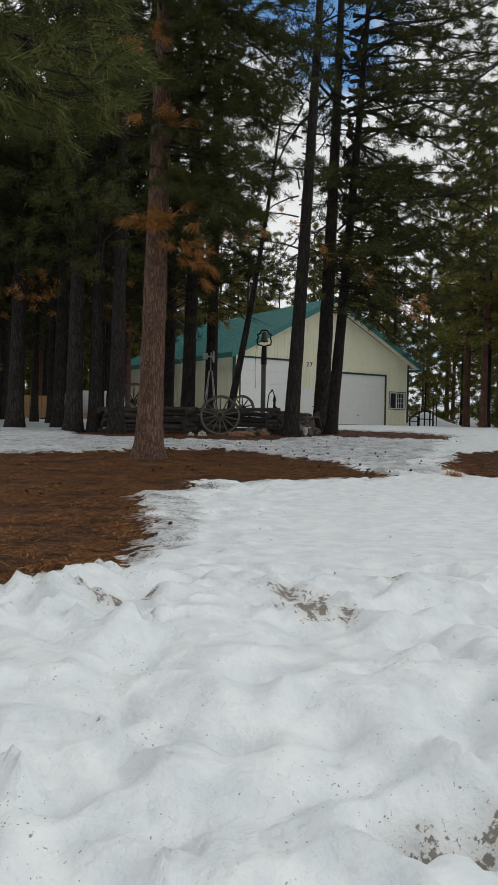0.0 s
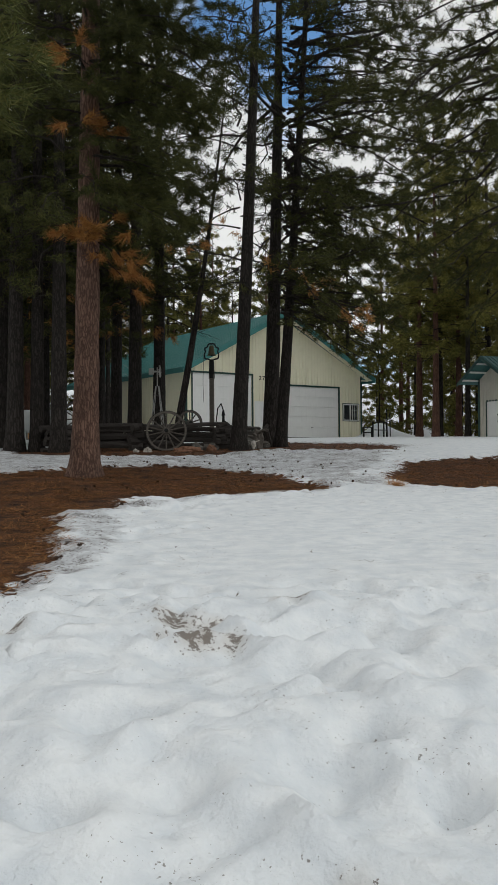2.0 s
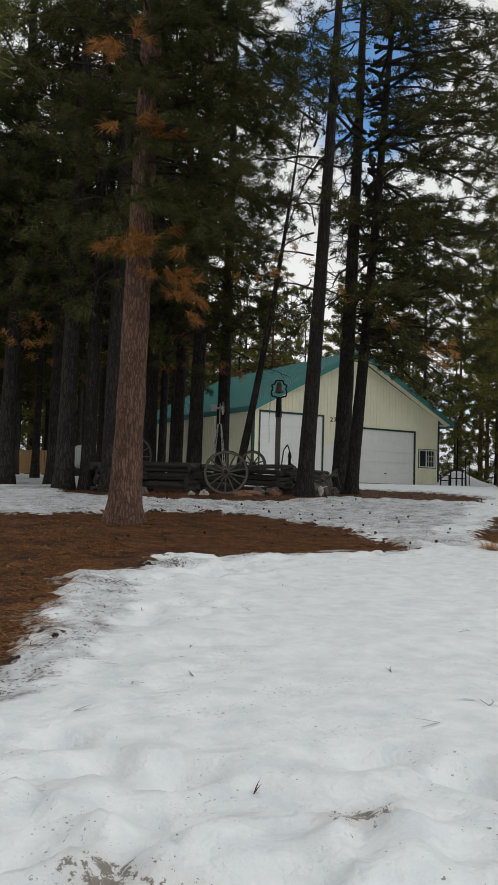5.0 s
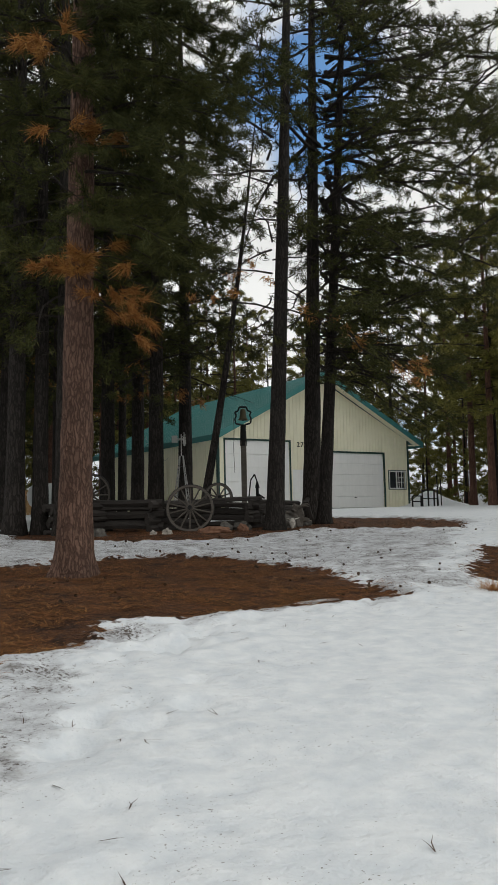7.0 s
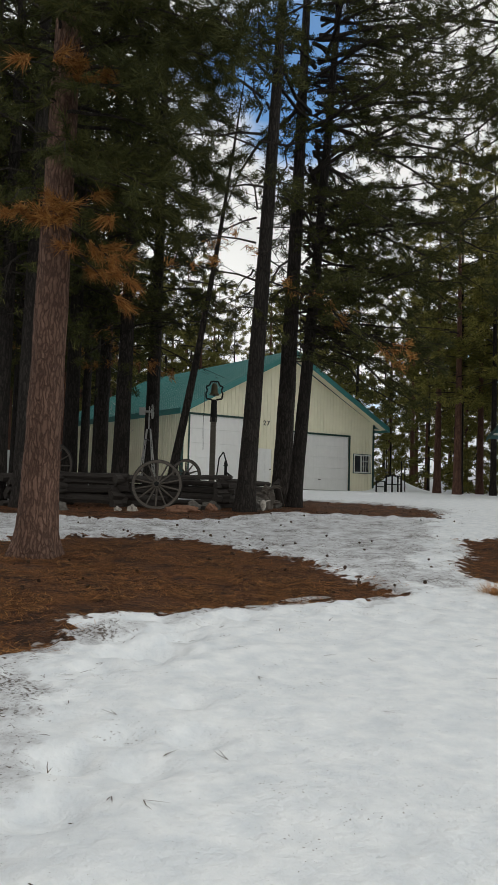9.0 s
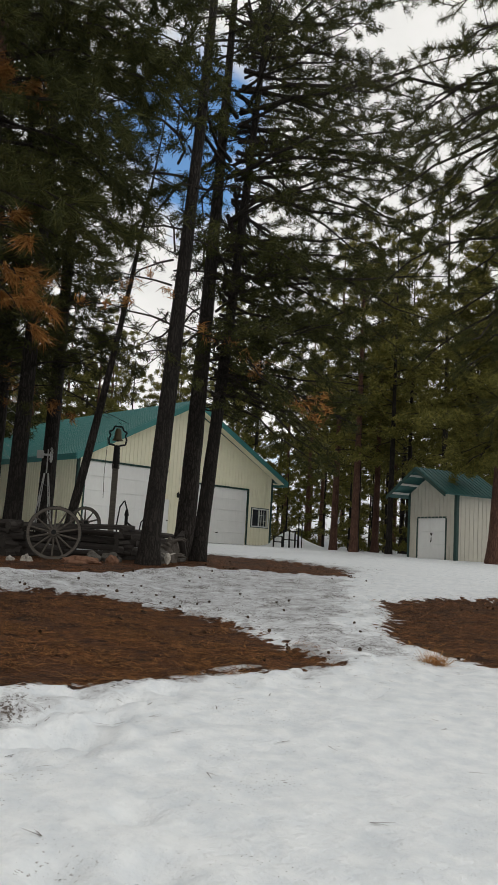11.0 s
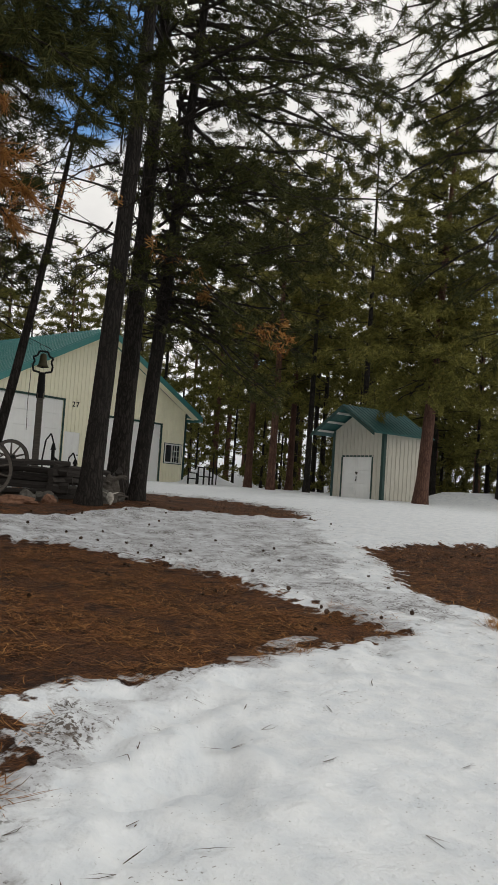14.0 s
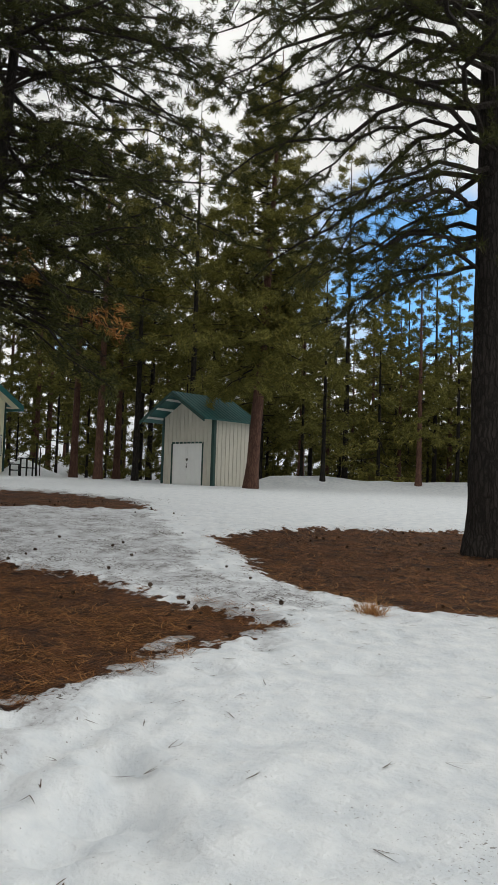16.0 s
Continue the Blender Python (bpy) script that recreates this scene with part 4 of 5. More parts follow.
def build_near_tree():
    """The reddish ponderosa that the walk passes, with its dead and living low boughs."""
    x, y = 7.33, 14.38
    tree = thing("pine_tree", pose(x, y, gz(x, y) - 0.04), "large reddish-barked ponderosa with dying orange low boughs", "tree")
    hang(new("trunk", trunk_mesh("trunk", 0.255, 24, 40, 90, 8, (0.012, -0.004), 0.5, M_BARK_RED, 0.09, 0.05)), tree)
    rng = np.random.default_rng(5)
    specs = []
    right = VIEW - math.pi / 2
    low = []
    # height, turn from the viewer's right towards the viewer, length, rise, droop, live
    for h, da, ln, rise, droop, live in (
            (4.55, -1.5, 0.7, 0.1, 0.35, -1.0), (4.65, -1.0, 0.8, 0.1, 0.3, -1.0), (4.6, -2.1, 0.8, 0.1, 0.3, -1.0), (4.75, -0.4, 0.9, 0.1, 0.3, -1.0), (4.9, -2.9, 1.0, 0.0, 0.2, 0.8),
            (5.3, -0.35, 1.7, -0.1, 0.35, 1.0), (5.5, -0.7, 1.9, -0.15, 0.35, 1.0), (5.2, -0.1, 1.5, -0.05, 0.4, 1.0), (5.7, 0.1, 2.1, -0.1, 0.4, 1.0), (5.6, -1.2, 1.4, 0.0, 0.5, 0.7),
            (4.6, -0.2, 1.25, -0.3, 0.5, -1.0), (4.4, -0.45, 1.1, -0.4, 0.5, -1.0), (6.1, -0.5, 2.0, 0.0, 0.4, 0.9), (6.3, 0.2, 2.3, 0.0, 0.35, 1.0), (6.5, -1.6, 1.2, 0.2, 0.4, -0.6),
            (6.7, -0.9, 2.0, 0.0, 0.4, 1.0), (6.9, -2.4, 1.5, 0.1, 0.3, 0.6), (7.1, -0.2, 2.4, 0.0, 0.3, 1.0), (7.3, -1.3, 1.6, 0.1, 0.4, 0.9), (7.5, -0.6, 2.3, 0.05, 0.35, 1.0),
            (7.7, -1.8, 1.5, 0.1, 0.3, -0.7), (7.9, -0.1, 2.6, 0.0, 0.3, 1.0), (8.2, -1.0, 2.2, 0.05, 0.35, 1.0), (8.4, -2.6, 1.8, 0.1, 0.3, 0.9), (8.6, -0.5, 2.4, 0.1, 0.3, 1.0),
            (8.8, -1.6, 1.9, 0.1, 0.3, 0.9), (9.1, -0.2, 2.6, 0.1, 0.3, 1.0), (9.4, -2.0, 2.0, 0.1, 0.3, 0.9), (9.6, -0.9, 2.4, 0.1, 0.3, 1.0), (10.0, -1.4, 2.2, 0.1, 0.3, 1.0)):
        low.append((Vector((0.012 * h, 0, h)), right + da, ln, rise, droop, live))
    for i in range(8):
        h = 6.2 + 0.5 * i
        low.append((Vector((0.012 * h, 0, h)), right - 1.55 + 1.15 * math.sin(i * 2.2), 0.9 + 0.5 * ((i * 7) % 5) / 4, rng.uniform(-0.2, 0.15), rng.uniform(0.3, 0.5), -0.8 if i == 1 else 0.75))
    for i in range(10):
        h = 5.6 + 0.45 * i
        low.append((Vector((0.012 * h, 0, h)), right - 0.25 + 0.5 * math.sin(i * 1.9), 2.0 + 0.25 * (i % 3), rng.uniform(-0.15, 0.1), rng.uniform(0.3, 0.45), 1.0))
    for i in range(36):
        f = i / 36
        specs.append((Vector((0.012 * (9 + 14 * f), 0, 9 + 14 * f)), i * 2.4, 2.9 * (1 - f) ** 0.6 + 0.4, 0.2 * f, 0.3 * (1 - f), rng.choice([0.9, 0.9, 0.5])))
    for spec in low:
        made = pine_branches(rng, [spec], 4, 44, 0.25, 0.012, 5, 4.4, 0.62, 0.2, 8, 0.011, 0.15)
        bough = hang(new("bough", crown_mesh("bough", made, [M_TWIG, M_NEEDLE, M_NEEDLE_DEAD])), tree)
        tagged(bough, "sagging green bough" if spec[5] > 0 else "dead orange bough")
    made = pine_branches(rng, specs, 3, 18, 0.24, 0.016, 4, 3.0, 0.75)
    hang(new("crown", crown_mesh("crown", made, [M_TWIG, M_NEEDLE, M_NEEDLE_DEAD])), tree)


def build_big_tree():
    """The dark pine beside the end of the walk, with an arching limb."""
    x, y = 16.7, 9.42
    tree = thing("pine_tree", pose(x, y, gz(x, y) - 0.04), "thick dark-barked pine with long arching limbs over needle litter", "tree")
    hang(new("trunk", trunk_mesh("trunk", 0.31, 22, 32, 60, 4, (-0.02, 0.0), 0.45, M_BARK, 0.09, 0.04)), tree)
    rng = np.random.default_rng(9)
    toward = math.radians(115)
    specs = []
    limbs = [(7.1, 0.0, 3.9, 0.79, 0.93, 0.9), (6.7, 0.2, 3.2, 0.6, 0.85, 0.9), (8.6, -0.1, 4.6, 0.35, 0.42, 0.8), (8.9, 0.3, 4.4, 0.3, 0.5, 0.8), (9.3, 0.1, 5.0, 0.2, 0.38, 0.8), (8.2, 0.5, 4.0, 0.2, 0.5, 0.9),
              (6.0, 0.25, 3.4, 0.2, 0.5, 0.9), (5.2, 0.15, 3.0, 0.15, 0.45, 0.9), (4.6, 0.35, 2.6, 0.0, 0.4, 0.9), (4.9, -0.35, 3.0, 0.05, 0.4, 0.9)]
    for i in range(24):
        f = i / 23
        limbs.append((4.4 + 6.6 * f, 1.3 * math.sin(i * 2.1) * 0.6, 2.4 + 2.0 * math.sin(f * 3.0), rng.uniform(0.05, 0.45), rng.uniform(0.35, 0.6), 0.95))
    for h, da, ln, rise, droop, live in limbs:
        specs.append((Vector((-0.02 * h, 0, h)), toward + da, ln, rise, droop, live))
    for i in range(22):
        f = i / 22
        specs.append((Vector((-0.02 * (6 + 14 * f), 0, 6 + 14 * f)), i * 2.4 + 0.7, 3.6 * (1 - f) ** 0.6 + 0.4, 0.2, 0.3, 0.9))
    for i in range(13):
        h = 4.7 + 0.4 * i
        specs.append((Vector((-0.02 * h, 0, h)), math.radians(189) + 0.9 * math.sin(i * 2.3), 1.4 + 0.3 * (i % 4), rng.uniform(-0.1, 0.3), rng.uniform(0.3, 0.5), 0.95))
    made = pine_branches(rng, specs, 4, 30, 0.19, 0.012, 5, 3.9, 1.1, 0.45, 10, 0.012, 0.12)
    hang(new("crown", crown_mesh("crown", made, [M_TWIG, M_NEEDLE, M_NEEDLE_DEAD])), tree)


def build_overhang():
    """A pine just beside the start of the walk, whose boughs reach over the way."""
    x, y = -1.6, 8.2
    tree = thing("pine_tree", pose(x, y, gz(x, y) - 0.04), "green pine whose low bough hangs over the snowbank", "tree")
    hang(new("trunk", trunk_mesh("trunk", 0.24, 16, 20, 40, 6, (0, 0), 0.45, M_BARK, 0.07)), tree)
    rng = np.random.default_rng(21)
    specs = []
    for h, aim, ln, rise, droop in ((3.9, -20, 4.7, 0.02, 0.04), (4.3, -13, 5.0, 0.0, 0.05), (4.7, -26, 4.6, 0.0, 0.05), (4.0, -6, 4.6, 0.03, 0.08), (5.1, -17, 4.8, -0.02, 0.05), (3.7, -30, 4.0, 0.08, 0.06), (5.0, -5, 4.6, 0.0, 0.06), (4.5, 8, 4.0, 0.0, 0.08),
                                    (4.4, -22, 4.9, -0.03, 0.05), (4.8, -10, 5.0, -0.04, 0.05)):
        specs.append((Vector((0, 0, h)), math.radians(aim), ln, rise, droop, 1.0))
    for i in range(26):
        f = i / 26
        specs.append((Vector((0, 0, 5 + 10.5 * f)), i * 2.4 + 0.7, 3.2 * (1 - f) ** 0.7 + 0.4, 0.2, 0.3, 1.0))
    made = pine_branches(rng, specs, 3, 36, 0.23, 0.010, 5, 4.6, 0.7, 0.1, 7, 0.009, 0.2)
    # the bough's brightness is in its needle colour, as painted sky light
    hang(new("crown", crown_mesh("crown", made, [M_TWIG, M_NEEDLE_SKYLIT, M_NEEDLE_DEAD])), tree)


def build_forest():
    """The woods beyond the buildings: copies of a few kinds of pine."""
    rng = np.random.default_rng(77)
    # bright needles paint the lit woods, dark needles the shaded ones
    sunlit_mats = [M_TWIG, M_NEEDLE_SUNLIT, M_NEEDLE_DEAD]
    shaded_mats = [M_TWIG, M_NEEDLE, M_NEEDLE_DEAD]
    bushy = pine_crown("crown", 70, 4.5, 16.6, 150, 3.5, 24, 0.26, 0.034, 0.0, sunlit_mats, 3.4, 4, 0.0, "cone", 4, 5)
    kinds = [pine_crown("crown", 50 + i, 2.6 + i * 0.8, 16.8 + i, 54, 2.9, 18, 0.32, 0.050, 0.06, sunlit_mats, 1.9, 4, 0.0, "cone", 3, 4) for i in range(2)]
    kinds += [pine_crown("crown", 60 + i, 4.6 + i, 18.8, 50, 2.8, 18, 0.32, 0.050, 0.10, sunlit_mats, 1.9, 4, 0.1, "pine", 3, 4) for i in range(2)]
    # the one crown in dark needles, for woods painted as shaded
    kinds.append(pine_crown("crown", 66, 4.6, 18.8, 50, 2.8, 18, 0.32, 0.050, 0.10, shaded_mats, 1.9, 4, 0.1, "pine", 3, 4))
    heights = (16.8, 17.8, 18.8, 18.8, 18.8)
    stems = [[trunk_mesh("trunk", 0.17 + 0.05 * j, h, 9, 12, i, (0, 0), 0.35, M_BARK_FAR if j else M_BARK, 0.04, 0.04) for j in range(2)] for i, h in enumerate(heights)]
    label = "green bushy pine leaning beside a small shed"
    lean = (0.012, -0.045)
    plant(31.75, 20.45, trunk_mesh("trunk", 0.26, 17.4, 16, 20, 2, lean, 0.4, M_BARK_FAR, 0.06, 0.05), bushy, label, "pines at the edge of the woods", 40, lean)
    fixed = [  # trees that stand clear beside the shed and the garage
        (37.7, 29.5, 3, 1.0, "rusty-barked pine at the edge of the woods"), (39.0, 34.2, 2, 1.0, "rusty-barked pine beside a garage"),
        (40.0, 33.4, 3, 1.0, "rusty-barked pine beside a garage"), (41.1, 32.9, 3, 0.95, "rusty-barked pine at the edge of the woods"),
        (42.5, 31.7, 2, 1.0, "rusty-barked pine at the edge of the woods"), (37.0, 31.2, 2, 1.0, "rusty-barked pine at the edge of the woods"),
        (41.5, 24.5, 0, 1.05, "green bushy pine behind a small shed"), (44.0, 23.2, 1, 0.9, "green bushy pine in snow"), (43.5, 20.6, 1, 1.0, "green bushy pine in snow"),
        (45.5, 18.3, 0, 0.62, "young green pine in snow"), (44.0, 15.0, 1, 0.66, "young green pine in snow"), (42.5, 12.6, 0, 0.6, "young green pine in snow"),
        (38.0, 26.6, 1, 1.1, "tall green pine behind a small shed"),
        (20.6, 43.5, 4, 1.05, "dark pine close beside a garage"), (21.3, 48.0, 4, 1.1, "dark pine close beside a garage"), (18.6, 46.0, 4, 1.0, "dark pine beyond a propane tank"),
        (20.2, 52.0, 2, 1.1, "dark pine near a garage corner"), (17.8, 50.5, 4, 1.1, "dark pine beyond a board fence"), (20.9, 40.3, 4, 1.0, "dark pine close beside a garage"),
    ]
    for i, (x, y, k, sc, label) in enumerate(fixed):
        plant(x, y, stems[k][i % 2], kinds[k], label, "pines at the edge of the woods", i * 53.0, (0, 0), sc)
    spots = [(f[0], f[1]) for f in fixed]
    for i in range(22):       # behind the garage
        x, y = 19 + 1.25 * i + rng.uniform(-0.5, 0.5), 58 + 5.5 * (i % 3) + rng.uniform(-1, 1)
        spots.append((x, y))
        plant(x, y, stems[i % 4][i % 2], kinds[i % 4], "green pine rising behind a garage roof", "pines of the woods beyond", i * 71.0, (0, 0), rng.uniform(0.85, 1.1))
    made = 0
    for attempt in range(2000):
        if made == 58:
            break
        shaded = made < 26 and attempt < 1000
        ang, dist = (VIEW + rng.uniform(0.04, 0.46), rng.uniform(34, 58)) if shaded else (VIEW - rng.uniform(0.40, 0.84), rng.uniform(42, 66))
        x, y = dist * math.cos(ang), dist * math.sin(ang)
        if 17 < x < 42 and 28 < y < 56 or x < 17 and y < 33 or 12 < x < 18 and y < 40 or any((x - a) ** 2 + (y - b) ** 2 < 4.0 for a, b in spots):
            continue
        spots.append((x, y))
        # shade is given by the darker needle and bark colours
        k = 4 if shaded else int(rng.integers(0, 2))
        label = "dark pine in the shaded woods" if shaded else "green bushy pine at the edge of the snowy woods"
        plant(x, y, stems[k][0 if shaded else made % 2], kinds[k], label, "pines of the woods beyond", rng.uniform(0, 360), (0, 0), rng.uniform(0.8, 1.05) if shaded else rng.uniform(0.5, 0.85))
        made += 1
    # young growth that closes the lower gaps
    young = pine_crown("crown", 90, 0.7, 9.6, 30, 2.5, 12, 0.36, 0.072, 0.0, sunlit_mats, 1.9, 4, 0.0, "cone", 3, 4)
    sprig = trunk_mesh("trunk", 0.10, 9.6, 8, 10, 7, (0, 0), 0.3, M_BARK, 0.04, 0.03)
    made = 0
    for attempt in range(2000):
        if made == 104:
            break
        ang, dist = VIEW + (rng.uniform(-0.62, 0.0) if made < 34 else rng.uniform(-0.82, -0.35) if made < 64 else rng.uniform(0.02, 0.44)), rng.uniform(46, 76) if made < 90 else rng.uniform(36, 60)
        x, y = dist * math.cos(ang), dist * math.sin(ang)
        if 11 < x < 42 and 28 < y < 56 or x < 12 and y < 35 or any((x - a) ** 2 + (y - b) ** 2 < 3.0 for a, b in spots):
            continue
        spots.append((x, y))
        plant(x, y, sprig, young, "young pine in the undergrowth of the woods", "young pines of the woods", rng.uniform(0, 360), (0, 0), rng.uniform(0.6, 1.1))
        made += 1
    made = 0
    for attempt in range(3000):
        if made == 80:
            break
        ang = VIEW + rng.uniform(-0.70, 0.55)
        dist = 33 + 62 * rng.uniform() ** 1.25
        x, y = dist * math.cos(ang), dist * math.sin(ang)
        if 12.5 < x < 42 and y < 56 or x < 12.5 and y < 33 or x < 18 and y < 50 and rng.uniform() < 0.5:
            continue
        if 26 < x < 46 and 4 < y < 36:
            continue
        if any((x - a) ** 2 + (y - b) ** 2 < 3.0 for a, b in spots):
            continue
        spots.append((x, y))
        # left of the view axis the dark-needle crown stands in for shade
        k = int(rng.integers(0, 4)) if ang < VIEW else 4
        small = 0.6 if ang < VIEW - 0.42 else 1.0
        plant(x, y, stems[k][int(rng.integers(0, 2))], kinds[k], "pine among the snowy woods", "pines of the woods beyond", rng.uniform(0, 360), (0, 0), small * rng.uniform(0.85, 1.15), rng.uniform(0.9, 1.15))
        made += 1


def build_bare_sapling():
    """A thin pale leafless sapling between the pines."""
    x, y = 16.9, 30.5
    tree = thing("bare_sapling", pose(x, y, gz(x, y) - 0.03), "thin pale leafless sapling beside the garage", "tree")
    hang(new("trunk", trunk_mesh("trunk", 0.035, 5.4, 8, 20, 5, (0.03, -0.02), 0.2, M_GALV, 0.05, 0.05)), tree)
    rng = np.random.default_rng(17)
    specs = [(Vector((0.03 * h, -0.02 * h, h)), rng.uniform(0, 6.28), 0.5, 0.8, 0.1, 0.0) for h in np.linspace(1.8, 5.0, 9)]
    verts, faces, _, _ = pine_branches(rng, specs, 1, 1, 0.1, 0.01, 4, 3.0, 0.9, 0.1, 5, 0.008)
    hang(new("branch", mesh_of("branch", [tuple(v) for v in verts], faces, [M_GALV])), tree)


build_bare_sapling()
build_near_tree()
build_big_tree()
build_overhang()
build_stand()
build_forest()


# ---- yard things ----
TO_VIEW = -36.0    # turn that sets a thing's y axis along the first view


def wagon_wheel(x, y, radius, spokes, label, tilt=-10.0, turn=TO_VIEW, sink=0.03):
    w = thing("wagon_wheel", pose(x, y, gz(x, y) - sink, 0, 0, turn) @ pose(0, 0, 0, tilt, 0, 0), label, "wagon wheel", "old wagon wheels")
    up = pose(0, 0, radius)
    for name, bm, mat, lab in (("rim", ring(radius - 0.075, 0.062, 0.06, 44), M_SPOKE, ""), ("tyre", ring(radius - 0.012, 0.012, 0.068, 44), M_BLACK, "rusty iron tyre"),
                               ("hub", rod((0, -0.12, 0), (0, 0.12, 0), 0.085, 0.085, 14), M_SPOKE, ""), ("hub_cap", rod((0, -0.15, 0), (0, -0.121, 0), 0.05, 0.06, 12), M_BLACK, "dark iron hub cap")):
        part(name, bm, mat, w, lab).matrix_basis = up
    shared = None
    for i in range(spokes):
        if shared is None:
            first = part("spoke", rod((0, 0, 0.07), (0, 0, radius - 0.07), 0.026, 0.018, 7), M_SPOKE, w)
            shared = first.data
        else:
            first = hang(new("spoke", shared), w)
        first.matrix_basis = up @ pose(0, 0, 0, 0, 360.0 * i / spokes, 0)
    return w


def log_mesh(length, radius, seed):
    bm = bmesh.new()
    rows = []
    for i in range(7):
        t = i / 6
        r = radius * (1.0 - 0.12 * t)
        cx = Vector((length * (t - 0.5), 0.035 * math.sin(t * 3 + seed), 0.025 * math.sin(t * 4 + seed * 2)))
        rows.append([bm.verts.new(cx + Vector((0, math.cos(a) * r * (1 + 0.18 * math.sin(a * 2 + seed)), math.sin(a) * r * (1 + 0.15 * math.cos(a * 3 + seed + t))))) for a in [math.tau * k / 7 for k in range(7)]])
    for p, q in zip(rows, rows[1:]):
        for k in range(7):
            bm.faces.new((p[k], p[(k + 1) % 7], q[(k + 1) % 7], q[k]))
    bm.faces.new(rows[0][::-1])
    bm.faces.new(rows[-1])
    me = bpy.data.meshes.new("rail")
    bm.to_mesh(me)
    bm.free()
    me.materials.append(M_RAIL)
    return me


def build_fence():
    ax, ay, bx, by = 10.35, 23.15, 16.35, 20.95
    fence = thing("rail_fence", pose(ax, ay, 0), "zigzag fence of stacked weathered grey split rails", "fence")
    logs = [log_mesh(2.15, 0.075 + 0.012 * i, i) for i in range(4)]
    n = 5
    dx, dy = bx - ax, by - ay
    ln = math.hypot(dx, dy)
    px, py = -dy / ln, dx / ln
    rnd = random.Random(4)
    nodes = [(ax + dx * i / n + px * (0.38 if i % 2 else -0.38), ay + dy * i / n + py * (0.38 if i % 2 else -0.38)) for i in range(n + 1)]
    for i, (p, q) in enumerate(zip(nodes, nodes[1:])):
        mx, my = (p[0] + q[0]) / 2, (p[1] + q[1]) / 2
        yaw = math.degrees(math.atan2(q[1] - p[1], q[0] - p[0]))
        span = math.hypot(q[0] - p[0], q[1] - p[1]) + 0.5
        for r in range(5):
            z = gz(mx, my) + 0.06 + 0.15 * r + (0.075 if i % 2 else 0.0)
            ob = hang(new("rail", logs[rnd.randrange(4)]), fence)
            ob.matrix_basis = pose(mx - ax + rnd.uniform(-0.1, 0.1), my - ay + rnd.uniform(-0.05, 0.05), z, rnd.uniform(0, 360), rnd.uniform(-1.5, 1.5), yaw + rnd.uniform(-3, 3)) @ Matrix.Diagonal((span / 2.15, 1, 1, 1))
    # butt ends and a broken rail leaning at the last corner
    for k, (dz, tilt) in enumerate(((0.35, 28), (0.45, -40), (0.3, 55))):
        ob = hang(new("rail", logs[k % 4]), fence)
        ob.matrix_basis = pose(nodes[-1][0] - ax + 0.25 * k, nodes[-1][1] - ay - 0.1 * k, gz(*nodes[-1]) + dz, 0, tilt, -20 + 30 * k) @ Matrix.Diagonal((0.42, 0.8, 0.8, 1))


def build_bell():
    x, y = 16.97, 24.35
    z = gz(x, y)
    b = thing("bell_post", pose(x, y, z - 0.05, 0, 0, TO_VIEW), "cast dinner bell on a tall weathered wooden post", "bell")
    part("post", box(-0.085, 0.085, -0.085, 0.085, 0, 2.55, 0.02), M_POST, b)
    part("collar", rod((0, 0, 2.4), (0, 0, 3.08), 0.11, 0.085, 12), M_BLACK, b, "black iron sleeve")
    yoke = bmesh.new()
    pts = [(-0.08, 3.08), (-0.3, 3.12), (-0.33, 3.3), (-0.27, 3.42), (-0.33, 3.55), (-0.2, 3.6), (-0.14, 3.74), (0.14, 3.74), (0.2, 3.6), (0.33, 3.55), (0.27, 3.42), (0.33, 3.3), (0.3, 3.12), (0.08, 3.08)]
    for p, q in zip(pts, pts[1:]):
        rod((p[0], 0, p[1]), (q[0], 0, q[1]), 0.032, 0.032, 6, yoke)
    bmesh.ops.transform(yoke, matrix=Matrix.Translation((0, 0, 3.08)) @ Matrix.Diagonal((0.78, 0.78, 0.85, 1)) @ Matrix.Translation((0, 0, -3.08)), verts=yoke.verts)
    part("yoke", yoke, M_BLACK, b, "black cast-iron bell yoke")
    bm = bmesh.new()
    prof = [(0.02, 3.68), (0.09, 3.66), (0.12, 3.58), (0.13, 3.45), (0.16, 3.33), (0.215, 3.25), (0.20, 3.25), (0.10, 3.4)]
    rows = [[bm.verts.new((r * math.cos(a), r * math.sin(a), h)) for a in [math.tau * k / 20 for k in range(20)]] for r, h in prof]
    for p, q in zip(rows, rows[1:]):
        for k in range(20):
            bm.faces.new((p[k], p[(k + 1) % 20], q[(k + 1) % 20], q[k]))
    bmesh.ops.transform(bm, matrix=Matrix.Translation((0, 0, 3.08)) @ Matrix.Diagonal((0.75, 0.75, 0.85, 1)) @ Matrix.Translation((0, 0, -3.08)), verts=bm.verts)
    part("bell", bm, M_BRASS, b, "tarnished bronze bell", True)
    part("clapper", rod((0, 0, 3.4), (0, 0, 3.2), 0.015, 0.035, 8), M_BLACK, b)
    cu = bmesh.new()
    for i in range(8):
        rod((-0.3 + 0.01 * math.sin(i), -0.05, 3.3 - i * 0.22), (-0.3 + 0.01 * math.sin(i + 1), -0.05, 3.3 - (i + 1) * 0.22), 0.008, 0.008, 5, cu)
    part("pull_rope", cu, M_SPOKE, b, "thin bell rope")


